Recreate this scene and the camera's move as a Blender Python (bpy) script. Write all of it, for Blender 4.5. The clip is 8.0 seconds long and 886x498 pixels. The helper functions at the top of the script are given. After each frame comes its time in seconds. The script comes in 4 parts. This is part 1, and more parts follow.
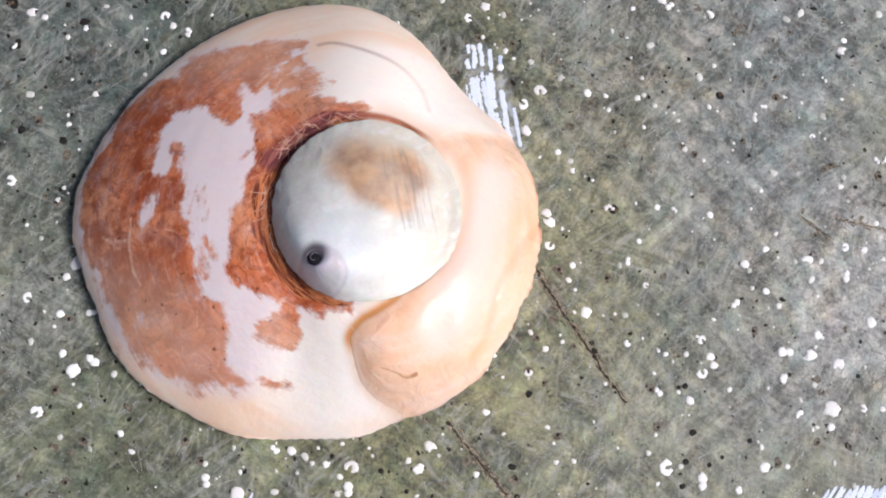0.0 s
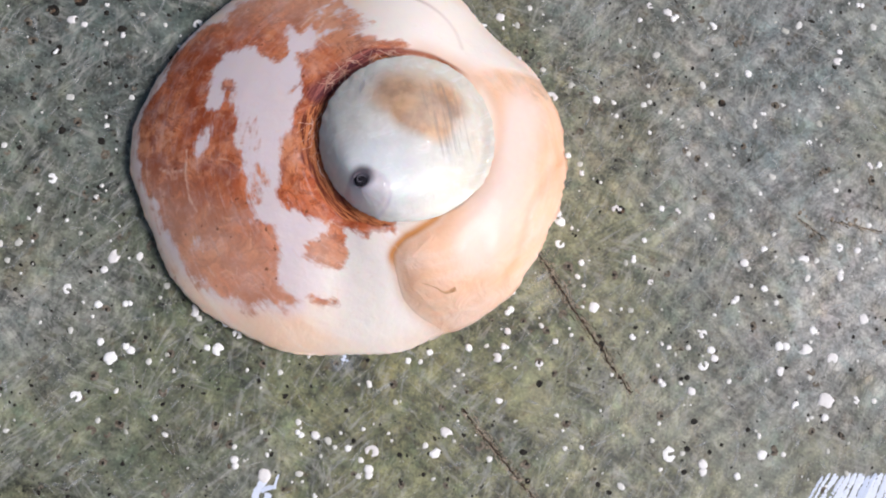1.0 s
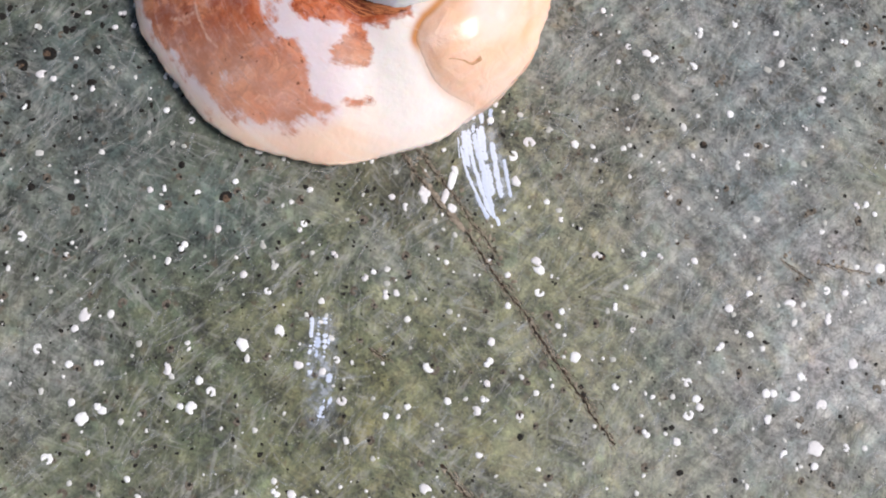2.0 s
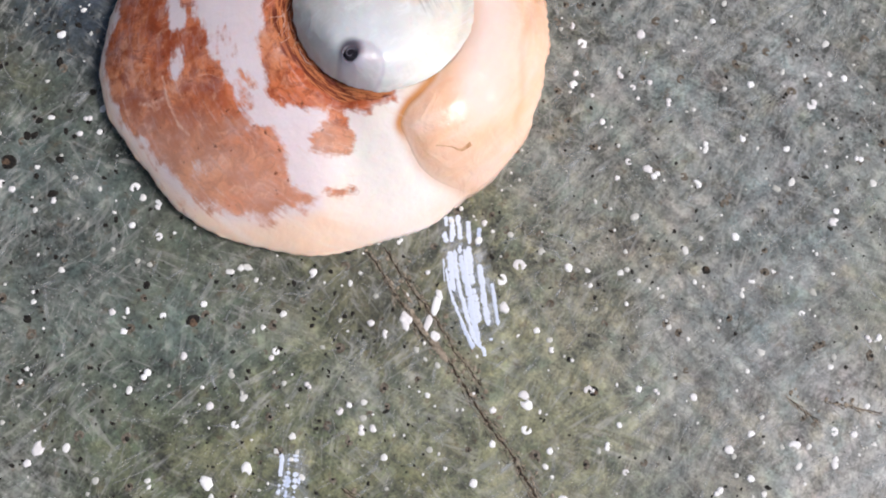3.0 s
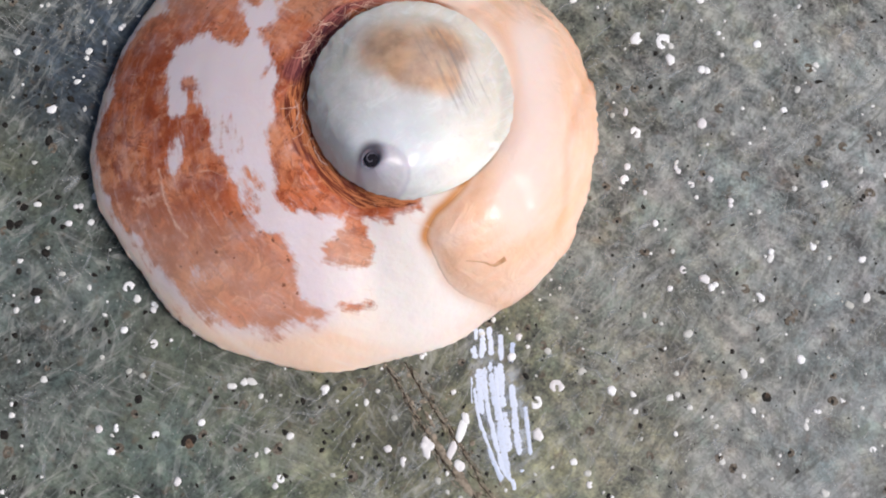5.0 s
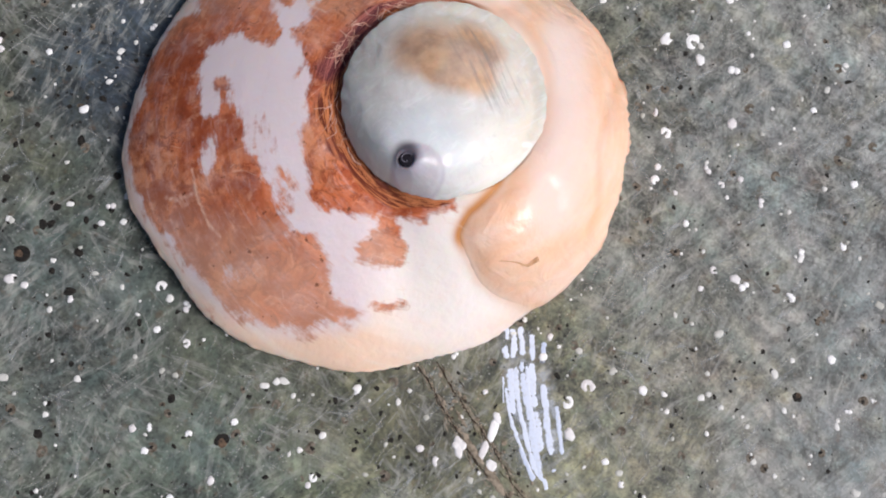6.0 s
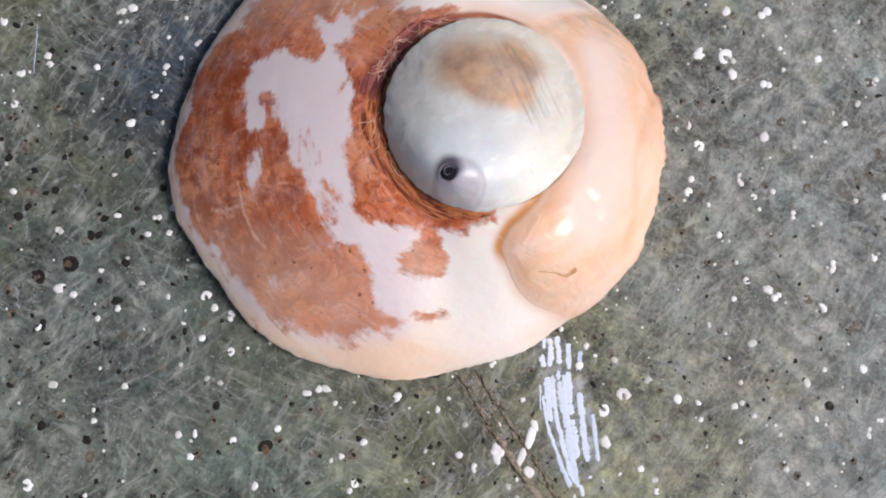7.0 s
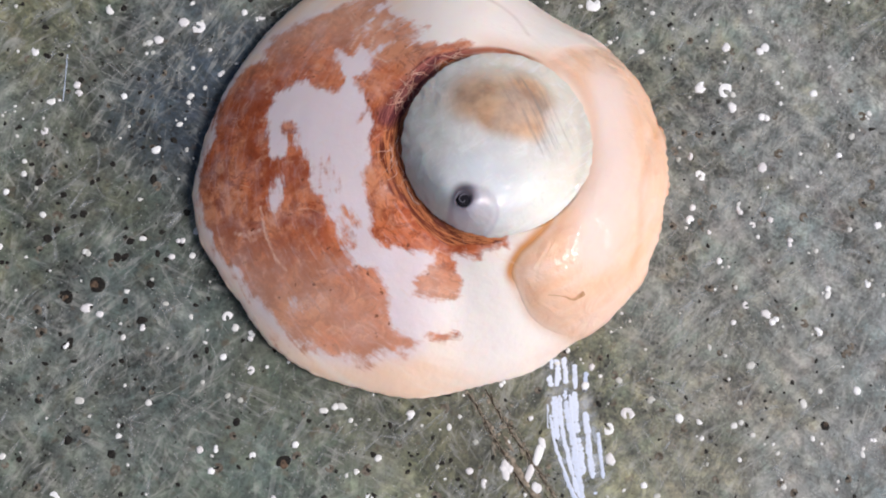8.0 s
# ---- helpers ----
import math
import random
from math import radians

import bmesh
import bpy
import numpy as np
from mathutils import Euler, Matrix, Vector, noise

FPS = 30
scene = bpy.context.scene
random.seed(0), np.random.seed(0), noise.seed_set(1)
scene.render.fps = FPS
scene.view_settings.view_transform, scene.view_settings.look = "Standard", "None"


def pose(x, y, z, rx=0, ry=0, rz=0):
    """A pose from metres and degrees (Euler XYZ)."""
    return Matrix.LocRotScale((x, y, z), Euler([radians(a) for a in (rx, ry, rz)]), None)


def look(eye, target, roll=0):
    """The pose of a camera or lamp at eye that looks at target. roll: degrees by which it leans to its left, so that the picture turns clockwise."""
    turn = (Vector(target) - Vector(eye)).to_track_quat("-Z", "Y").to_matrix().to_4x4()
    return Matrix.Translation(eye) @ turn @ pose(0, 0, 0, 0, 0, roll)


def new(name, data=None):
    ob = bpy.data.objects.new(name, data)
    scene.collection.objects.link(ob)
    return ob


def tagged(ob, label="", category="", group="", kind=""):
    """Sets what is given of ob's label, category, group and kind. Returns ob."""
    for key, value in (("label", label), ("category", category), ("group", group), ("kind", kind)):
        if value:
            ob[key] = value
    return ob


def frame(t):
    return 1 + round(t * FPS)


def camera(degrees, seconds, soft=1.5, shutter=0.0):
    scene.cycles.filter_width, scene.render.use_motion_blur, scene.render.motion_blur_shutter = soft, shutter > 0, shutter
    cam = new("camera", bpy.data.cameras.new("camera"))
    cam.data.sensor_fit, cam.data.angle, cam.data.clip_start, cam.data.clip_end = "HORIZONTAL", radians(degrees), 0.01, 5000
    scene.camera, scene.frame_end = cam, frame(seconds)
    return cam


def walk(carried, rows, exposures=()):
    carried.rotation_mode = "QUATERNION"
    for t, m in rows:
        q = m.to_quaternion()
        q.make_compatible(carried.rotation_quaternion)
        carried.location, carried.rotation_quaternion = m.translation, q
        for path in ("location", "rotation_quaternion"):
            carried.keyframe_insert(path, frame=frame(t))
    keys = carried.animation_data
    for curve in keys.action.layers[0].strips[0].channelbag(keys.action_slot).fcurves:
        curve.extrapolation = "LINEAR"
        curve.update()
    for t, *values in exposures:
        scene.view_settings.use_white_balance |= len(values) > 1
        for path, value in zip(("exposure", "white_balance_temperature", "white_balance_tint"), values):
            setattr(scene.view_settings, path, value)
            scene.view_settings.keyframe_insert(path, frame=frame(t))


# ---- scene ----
MM = 0.001

# ---- camera: rows of seconds, place in millimetres, turn in degrees ----
cam = camera(41.05, 8.0, soft=2.0)
ROWS = [
    (0, -5.54, -28.28, 102.90, 11.71, -5.67, -3.30),
    (0.5, -5.68, -28.09, 108.39, 11.29, -5.99, -2.91),
    (1, -7.71, -29.97, 108.57, 11.83, -5.75, -2.87),
    (1.2, -7.15, -28.85, 108.40, 11.00, -5.05, -2.90),
    (2.3, -2.43, -23.84, 107.44, 13.00, -4.83, -3.81),
    (2.5, -1.46, -20.35, 107.34, 12.66, -4.90, -3.51),
    (3, -0.66, -13.24, 103.25, 12.21, -4.80, -2.42),
    (3.5, 0.18, -7.18, 100.09, 11.77, -4.81, -1.29),
    (4, -0.20, -3.14, 97.06, 11.15, -4.42, -0.62),
    (4.5, 0.00, 0.00, 95.00, 10.58, -4.09, -0.38),
    (5.8, -1.30, 1.57, 93.85, 10.13, -4.06, -0.33),
    (6, -2.45, 1.34, 94.13, 10.16, -3.99, -0.27),
    (6.5, -3.71, 1.53, 94.75, 10.02, -3.58, -0.13),
    (7, -4.56, 1.10, 96.02, 10.60, -3.33, -0.10),
    (7.5, -4.83, 0.91, 97.20, 11.02, -3.37, 0.17),
    (8, -6.52, 0.27, 99.96, 11.77, -3.79, 0.21),
]
EXPOSURES = [(0, 0.20), (0.5, 0.09), (1, 0.09), (2.5, 0.15), (3, 0.12), (4, 0.04), (8, 0.0)]
walk(cam, [(t, pose(x * MM, y * MM, z * MM, a, b, c)) for t, x, y, z, a, b, c in ROWS], EXPOSURES)

# ---- light: hazy sky and a broad low-contrast sun from the +x side ----
SUN_UP, SUN_TURN = 52, 112
world = bpy.data.worlds.new("sky")
scene.world = world
world.use_nodes = True
wn, wl = world.node_tree.nodes, world.node_tree.links
sky = wn.new("ShaderNodeTexSky")
sky.sky_type, sky.sun_disc = "NISHITA", False
sky.sun_elevation, sky.sun_rotation = radians(SUN_UP), radians(SUN_TURN)
sky.air_density, sky.dust_density = 1.0, 3.0
wl.new(sky.outputs[0], wn["Background"].inputs[0])
wn["Background"].inputs[1].default_value = 0.054
sun = new("sun", bpy.data.lights.new("sun", "SUN"))
sun.data.energy, sun.data.angle, sun.data.color = 3.3, radians(26), (1.0, 0.962, 0.968)
sun.matrix_world = look((math.sin(radians(SUN_TURN)) * math.cos(radians(SUN_UP)), math.cos(radians(SUN_TURN)) * math.cos(radians(SUN_UP)), math.sin(radians(SUN_UP))), (0, 0, 0))


# ---- material helpers ----
# algae and dirt stains, pale patches and painted shade beside the shell: place, reach, strength and tint, laid over one
# another in this order
STAINS_SHADE_A = (
    (6, -17, 17, 0.8, (0.155, 0.162, 0.088)), (-14, -9, 13, 0.7, (0.12, 0.14, 0.072)), (21, 5, 9, 0.55, (0.205, 0.2, 0.148)),
    # dark blue tint at (-20, 34): bluish shade left of the shell, painted in
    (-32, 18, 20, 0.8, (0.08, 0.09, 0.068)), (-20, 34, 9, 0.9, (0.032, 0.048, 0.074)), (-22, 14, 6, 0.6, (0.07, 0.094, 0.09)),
    (-27, 17, 5, 0.6, (0.075, 0.1, 0.094)), (-24, 2, 11, 0.75, (0.075, 0.098, 0.08)), (-30, -13, 6, 0.5, (0.25, 0.26, 0.275)),
)
STAINS_B = (
    (30, -2, 9, 0.5, (0.215, 0.215, 0.21)), (-12, 2, 6, 0.6, (0.075, 0.105, 0.1)), (46, -13, 11, 0.75, (0.35, 0.345, 0.355)),
    (33, -20, 5, 0.5, (0.26, 0.255, 0.27)), (30, 22, 12, 0.5, (0.205, 0.21, 0.205)), (40, 8, 10, 0.6, (0.18, 0.2, 0.215)),
    (24, -24, 9, 0.55, (0.225, 0.222, 0.155)), (30, 12, 8, 0.55, (0.195, 0.19, 0.155)), (19, -4, 7, 0.5, (0.19, 0.19, 0.11)),
)
STAINS_SHADE_C = (
    # (-19, 19) to (-8, 6): shade along the shell's lower left edge, painted in
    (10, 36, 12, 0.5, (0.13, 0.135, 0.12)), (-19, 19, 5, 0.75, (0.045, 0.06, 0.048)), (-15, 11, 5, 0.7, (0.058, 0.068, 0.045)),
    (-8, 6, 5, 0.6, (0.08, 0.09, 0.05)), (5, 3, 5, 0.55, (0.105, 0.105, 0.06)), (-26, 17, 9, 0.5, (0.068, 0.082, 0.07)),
    (-26, -22, 9, 0.5, (0.085, 0.1, 0.066)), (-1, -15, 11, 0.55, (0.15, 0.152, 0.076)), (19, -9, 7, 0.5, (0.158, 0.156, 0.082)),
)
STAINS_D = (
    (1, -27, 9, 0.55, (0.15, 0.152, 0.078)), (10, 15, 5, 0.6, (0.13, 0.13, 0.07)), (-26, 13, 7, 0.5, (0.07, 0.09, 0.086)),
    (-29, 9, 8, 0.5, (0.12, 0.135, 0.132)), (42, 17, 12, 0.5, (0.175, 0.195, 0.21)), (37, 33, 13, 0.6, (0.245, 0.252, 0.246)),
    (47, 26, 11, 0.5, (0.225, 0.232, 0.23)), (35.5, 24.4, 1, 0.6, (0.25, 0.19, 0.155)), (27, 8, 2, 0.4, (0.2, 0.175, 0.14)),
)
STAINS_SHADE_E = (
    (26, 28, 8, 0.5, (0.165, 0.18, 0.185)), (-32, 4, 7, 0.5, (0.125, 0.14, 0.12)), (-23, -22, 9, 0.5, (0.088, 0.098, 0.056)),
    (-29, -5, 6, 0.5, (0.12, 0.13, 0.105)), (-14, -19, 6, 0.5, (0.1, 0.108, 0.058)),
    # grime below the shell, with the shell's shade painted into its colour
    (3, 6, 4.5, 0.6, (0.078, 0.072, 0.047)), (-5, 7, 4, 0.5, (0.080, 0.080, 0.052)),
)


class Nodes:
    def __init__(self, name):
        self.mat = bpy.data.materials.new(name)
        self.mat.use_nodes = True
        self.n, self.l = self.mat.node_tree.nodes, self.mat.node_tree.links
        self.bsdf = self.n["Principled BSDF"]
        self.out = self.n["Material Output"]

    def put(self, socket, value):
        if isinstance(value, bpy.types.NodeSocket):
            self.l.new(value, socket)
        elif isinstance(value, tuple) and len(value) == 3 and socket.type == "RGBA":
            socket.default_value = (*value, 1)
        else:
            socket.default_value = value

    def set(self, **kw):
        for k, v in kw.items():
            self.put(self.bsdf.inputs[k.replace("_", " ")], v)

    def coord(self, scale=(1, 1, 1), turn=0.0, kind="Object"):
        c = self.n.new("ShaderNodeTexCoord")
        r = self.n.new("ShaderNodeMapping")
        m = self.n.new("ShaderNodeMapping")
        self.l.new(c.outputs[kind], r.inputs[0])
        self.l.new(r.outputs[0], m.inputs[0])
        r.inputs["Rotation"].default_value = (0, 0, radians(-turn))
        m.inputs["Scale"].default_value = tuple(a / MM for a in scale)
        return m.outputs[0]

    def spot(self, x, y, r, soft=0.6):
        """1 near a point of the slab, with an uneven fading border."""
        d = self.n.new("ShaderNodeVectorMath")
        d.operation = "DISTANCE"
        v = self.coord()
        self.l.new(v, d.inputs[0])
        d.inputs[1].default_value = (x, y, 0)
        far = self.math("ADD", d.outputs["Value"], self.math("MULTIPLY", self.math("SUBTRACT", self.noise(v, 1.2 / r, 4), 0.5), 1.6 * r))
        return self.step(far, r * (1 + soft), r * (1 - soft))

    def noise(self, vec, scale, detail=4, rough=0.55, warp=0.0):
        x = self.n.new("ShaderNodeTexNoise")
        self.l.new(vec, x.inputs["Vector"])
        x.inputs["Scale"].default_value, x.inputs["Detail"].default_value = scale, detail
        x.inputs["Roughness"].default_value, x.inputs["Distortion"].default_value = rough, warp
        return x.outputs["Fac"]

    def cells(self, vec, scale, feature="F1", rand=1.0):
        x = self.n.new("ShaderNodeTexVoronoi")
        x.feature = feature
        self.l.new(vec, x.inputs["Vector"])
        x.inputs["Scale"].default_value, x.inputs["Randomness"].default_value = scale, rand
        return x.outputs["Distance"]

    def attr(self, name):
        x = self.n.new("ShaderNodeAttribute")
        x.attribute_name = name
        return x.outputs["Fac"]

    def math(self, op, a, b=0.0, c=0.0):
        x = self.n.new("ShaderNodeMath")
        x.operation = op
        for i, v in enumerate((a, b, c)):
            self.put(x.inputs[i], v)
        return x.outputs[0]

    def step(self, value, lo, hi, to0=0.0, to1=1.0):
        x = self.n.new("ShaderNodeMapRange")
        x.interpolation_type = "SMOOTHSTEP"
        for i, v in enumerate((value, lo, hi, to0, to1)):
            self.put(x.inputs[i], v)
        return x.outputs[0]

    def mix(self, fac, a, b, blend="MIX"):
        x = self.n.new("ShaderNodeMix")
        x.data_type, x.blend_type = "RGBA", blend
        self.put(x.inputs["Factor"], fac)
        self.put(x.inputs["A"], a)
        self.put(x.inputs["B"], b)
        return x.outputs["Result"]

    def bump(self, height, strength, dist):
        x = self.n.new("ShaderNodeBump")
        self.put(x.inputs["Height"], height)
        x.inputs["Strength"].default_value, x.inputs["Distance"].default_value = strength, dist * MM
        self.l.new(x.outputs[0], self.bsdf.inputs["Normal"])
        self.l.new(x.outputs[0], self.bsdf.inputs["Coat Normal"])

    def random(self, kind="object"):
        if kind == "object":
            return self.n.new("ShaderNodeObjectInfo").outputs["Random"]
        return self.n.new("ShaderNodeNewGeometry").outputs["Random Per Island"]


def slab_material():
    k = Nodes("weathered_resin")
    v = k.coord()
    mid, fine = k.noise(v, 0.30, 5, 0.62, 0.5), k.noise(v, 1.7, 6, 0.72, 0.3)
    col = k.mix(k.step(k.noise(v, 0.05, 3), 0.4, 0.6), (0.150, 0.152, 0.092), (0.148, 0.162, 0.150))
    # the dark tints round the resting shell carry its shade as colour
    for x, y, r, amount, tint in STAINS_SHADE_A + STAINS_B + STAINS_SHADE_C + STAINS_D + STAINS_SHADE_E:
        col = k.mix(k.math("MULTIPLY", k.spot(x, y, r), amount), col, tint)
    # small clouds of teal, olive and mauve
    hue = k.noise(v, 0.28, 4, 0.6, 0.6)
    col = k.mix(k.step(hue, 0.47, 0.36, 0.0, 0.40), col, k.mix(1.0, col, (0.72, 0.98, 0.98), "MULTIPLY"))
    col = k.mix(k.step(hue, 0.53, 0.64, 0.0, 0.45), col, k.mix(1.0, col, (1.14, 0.98, 1.02), "MULTIPLY"))
    other = k.noise(k.coord((1, 1, 1), 50), 0.22, 4, 0.6, 0.6)
    col = k.mix(k.step(other, 0.54, 0.66, 0.0, 0.45), col, k.mix(1.0, col, (1.0, 0.90, 0.62), "MULTIPLY"))
    # uneven depth of tone: patches, blotches and grain
    def swing(value, amount):
        return k.math("MULTIPLY", k.math("SUBTRACT", value, 0.5), amount)
    patch = k.noise(v, 0.11, 4, 0.6, 0.5)
    tiny = k.noise(v, 3.6, 3, 0.6)
    tone = k.math("ADD", k.math("ADD", swing(fine, 3.3), swing(mid, 3.0)), k.math("ADD", swing(tiny, 1.5), swing(patch, 2.2)))
    tone = k.math("MINIMUM", k.math("MAXIMUM", k.math("ADD", tone, 0.93), 0.14), 2.7)
    col = k.mix(1.0, col, tone, "MULTIPLY")
    # glass strands under the surface, bundle by bundle
    for turn, amount, along, across in ((35, 0.6, 0.22, 1.3), (-22, 0.45, 0.25, 1.4), (82, 0.45, 0.3, 1.5), (128, 0.45, 0.3, 1.3), (60, 0.5, 0.3, 1.6)):
        strand = k.noise(k.coord((along, across, 1), turn), 1.0, 5, 0.65, 0.8)
        where = k.step(k.noise(k.coord((1, 1, 1), turn + 7), 0.12, 3), 0.44, 0.6)
        col = k.mix(k.math("MULTIPLY", k.step(strand, 0.52, 0.66, 0.0, amount), where), col, (0.335, 0.335, 0.315))
        col = k.mix(k.math("MULTIPLY", k.step(strand, 0.48, 0.36, 0.0, amount), where), col, (0.045, 0.050, 0.040))
    # faint cloth weave
    for turn in (33, -52):
        w = k.n.new("ShaderNodeTexWave")
        k.l.new(k.coord((1, 1, 1), turn), w.inputs["Vector"])
        w.inputs["Scale"].default_value, w.inputs["Distortion"].default_value, w.inputs["Detail"].default_value = 0.14, 1.8, 3
        w.inputs["Detail Scale"].default_value = 2.0
        gate = k.step(k.noise(k.coord((1, 1, 1), turn), 0.09, 3), 0.40, 0.62, 0.12, 0.6)
        col = k.mix(k.math("MULTIPLY", k.step(w.outputs["Fac"], 0.45, 1.0), gate), col, k.mix(1.0, col, (1.42, 1.40, 1.34), "MULTIPLY"))
        col = k.mix(k.math("MULTIPLY", k.step(w.outputs["Fac"], 0.4, 0.0), gate), col, k.mix(1.0, col, (0.72, 0.78, 0.80), "MULTIPLY"))
    dots = k.cells(v, 2.3)
    col = k.mix(k.math("MULTIPLY", k.step(dots, 0.20, 0.08), k.step(k.noise(v, 0.5, 2), 0.42, 0.54, 0.0, 0.6)), col, (0.46, 0.46, 0.43))
    col = k.mix(k.step(k.noise(v, 0.8, 4, 0.6), 0.58, 0.70, 0.0, 0.4), col, (0.12, 0.072, 0.04))
    k.set(Base_Color=col, Roughness=k.step(fine, 0.2, 0.8, 0.4, 0.7))
    k.bump(k.math("ADD", fine, mid), 0.5, 0.08)
    return k.mat


def fibre_material():
    k = Nodes("glass_fibre")
    r = k.random("island")
    k.set(Base_Color=k.mix(r, (0.38, 0.385, 0.35), (0.58, 0.58, 0.56)), Roughness=0.6)
    clear = k.n.new("ShaderNodeBsdfTransparent")
    both = k.n.new("ShaderNodeMixShader")
    k.put(both.inputs[0], k.step(r, 0.0, 1.0, 0.02, 0.21))
    k.l.new(clear.outputs[0], both.inputs[1])
    k.l.new(k.bsdf.outputs[0], both.inputs[2])
    k.l.new(both.outputs[0], k.out.inputs[0])
    return k.mat


def paint_material(name, base, other, kind="object"):
    k = Nodes(name)
    r = k.random(kind)
    n = k.noise(k.coord(), 3.0, 4, 0.6)
    col = k.mix(k.math("MULTIPLY", r, r), base, other)
    col = k.mix(k.step(n, 0.5, 0.75, 0.0, 0.35), col, (0.45, 0.43, 0.40))
    k.set(Base_Color=col, Roughness=0.55)
    k.bump(n, 0.4, 0.05)
    return k.mat


def shell_material():
    k = Nodes("shell_enamel")
    v = k.coord()
    brown, peach, crease, rimw, whorl = (k.attr(a) for a in ("brown", "peach", "crease", "margin", "streak"))
    across = k.attr("across")

    def around(lane, stretch):
        x = k.n.new("ShaderNodeCombineXYZ")
        for i, value in enumerate((k.math("MULTIPLY", across, lane), k.math("MULTIPLY", k.attr("round_x"), stretch), k.math("MULTIPLY", k.attr("round_y"), stretch))):
            k.put(x.inputs[i], value)
        return x.outputs[0]

    lanes = around(1.0, 0.22)
    comb = k.noise(lanes, 1.3, 6, 0.7, 0.5)
    ragged = k.math("ADD", k.math("MULTIPLY", k.math("SUBTRACT", k.noise(v, 0.42, 8, 0.66, 0.2), 0.5), 2.4), k.math("MULTIPLY", k.math("SUBTRACT", comb, 0.5), 1.8))
    mask = k.step(k.math("ADD", brown, ragged), -0.22, 0.36)
    milk = k.mix(k.noise(v, 0.25, 4), (0.79, 0.645, 0.645), (0.73, 0.665, 0.725))
    cream = k.mix(k.step(k.noise(lanes, 0.5, 4, 0.6), 0.35, 0.65), (0.87, 0.72, 0.63), (0.87, 0.62, 0.48))
    base = k.mix(rimw, milk, cream)
    # whiter enamel where the sun glares, painted into the base colour
    base = k.mix(k.attr("glare_white"), base, (0.94, 0.85, 0.81))
    apricot = k.mix(k.step(k.noise(lanes, 0.5, 4, 0.6), 0.35, 0.7), (0.89, 0.53, 0.34), (0.90, 0.645, 0.53))
    base = k.mix(peach, base, apricot)
    grain = k.noise(v, 0.75, 6, 0.64, 0.8)
    rust = k.mix(k.step(comb, 0.36, 0.64), (0.46, 0.102, 0.035), (0.67, 0.200, 0.082))
    rust = k.mix(k.step(k.noise(v, 0.15, 5, 0.62, 0.6), 0.45, 0.62, 0.0, 0.75), rust, (0.70, 0.295, 0.155))
    rust = k.mix(k.step(k.noise(v, 0.24, 6, 0.68, 0.9), 0.50, 0.36, 0.0, 0.8), rust, (0.27, 0.048, 0.016))
    # blotchy darker rust far from the spire; the shaded left side painted in
    rust = k.mix(k.math("MULTIPLY", k.step(across, 12.0, 18.0), k.step(k.noise(v, 0.30, 6, 0.7, 0.7), 0.40, 0.58, 0.8, 0.05)), rust, (0.32, 0.066, 0.023))
    # a fine net of darker lines and pale worn spots
    net = k.math("ABSOLUTE", k.math("SUBTRACT", k.noise(v, 0.34, 5, 0.62, 1.2), 0.5))
    rust = k.mix(k.math("MULTIPLY", k.step(net, 0.035, 0.006), k.step(k.noise(v, 0.22, 3), 0.42, 0.58, 0.0, 0.65)), rust, (0.25, 0.045, 0.016))
    rust = k.mix(k.step(grain, 0.53, 0.69, 0.0, 0.5), rust, (0.74, 0.38, 0.25))
    rust = k.mix(k.step(grain, 0.46, 0.32, 0.0, 0.7), rust, (0.24, 0.050, 0.016))
    thin = k.math("MULTIPLY", k.step(k.noise(v, 0.5, 6, 0.68), 0.42, 0.72, 1.0, 0.82), k.step(k.noise(lanes, 2.2, 5, 0.7, 0.4), 0.52, 0.76, 1.0, 0.72))
    rust = k.mix(k.attr("pale"), rust, (0.78, 0.46, 0.33))
    base = k.mix(k.math("MULTIPLY", mask, thin), base, rust)
    streaks = k.noise(around(3.2, 0.24), 1.0, 6, 0.72, 1.2)
    dark = k.mix(k.step(streaks, 0.44, 0.56), (0.15, 0.028, 0.012), (0.60, 0.21, 0.085))
    dark = k.mix(k.step(k.noise(v, 0.4, 4), 0.52, 0.68, 0.0, 0.7), dark, (0.24, 0.07, 0.065))
    base = k.mix(k.step(k.math("ADD", whorl, k.math("MULTIPLY", ragged, 0.25)), 0.3, 0.65), base, dark)
    base = k.mix(k.attr("maroon"), base, k.mix(k.step(streaks, 0.40, 0.62), (0.085, 0.014, 0.022), (0.38, 0.12, 0.10)))
    base = k.mix(crease, base, (0.60, 0.24, 0.07))
    base = k.mix(k.math("MULTIPLY", k.attr("vein"), k.step(k.noise(v, 0.9, 3), 0.35, 0.6, 0.2, 0.75)), base, (0.80, 0.55, 0.44))
    # pale hair scratches and dark nicks
    hair = k.cells(k.coord((0.30, 0.30, 1), 20), 1.0, "DISTANCE_TO_EDGE")
    gate = k.step(k.noise(v, 0.45, 3), 0.57, 0.63)
    base = k.mix(k.math("MULTIPLY", k.step(hair, 0.0, 0.02, 0.28, 0.0), gate), base, (0.82, 0.58, 0.46))
    base = k.mix(k.math("MULTIPLY", mask, k.step(k.noise(v, 1.5, 3, 0.5), 0.68, 0.73, 0.0, 0.75)), base, (0.13, 0.04, 0.02))
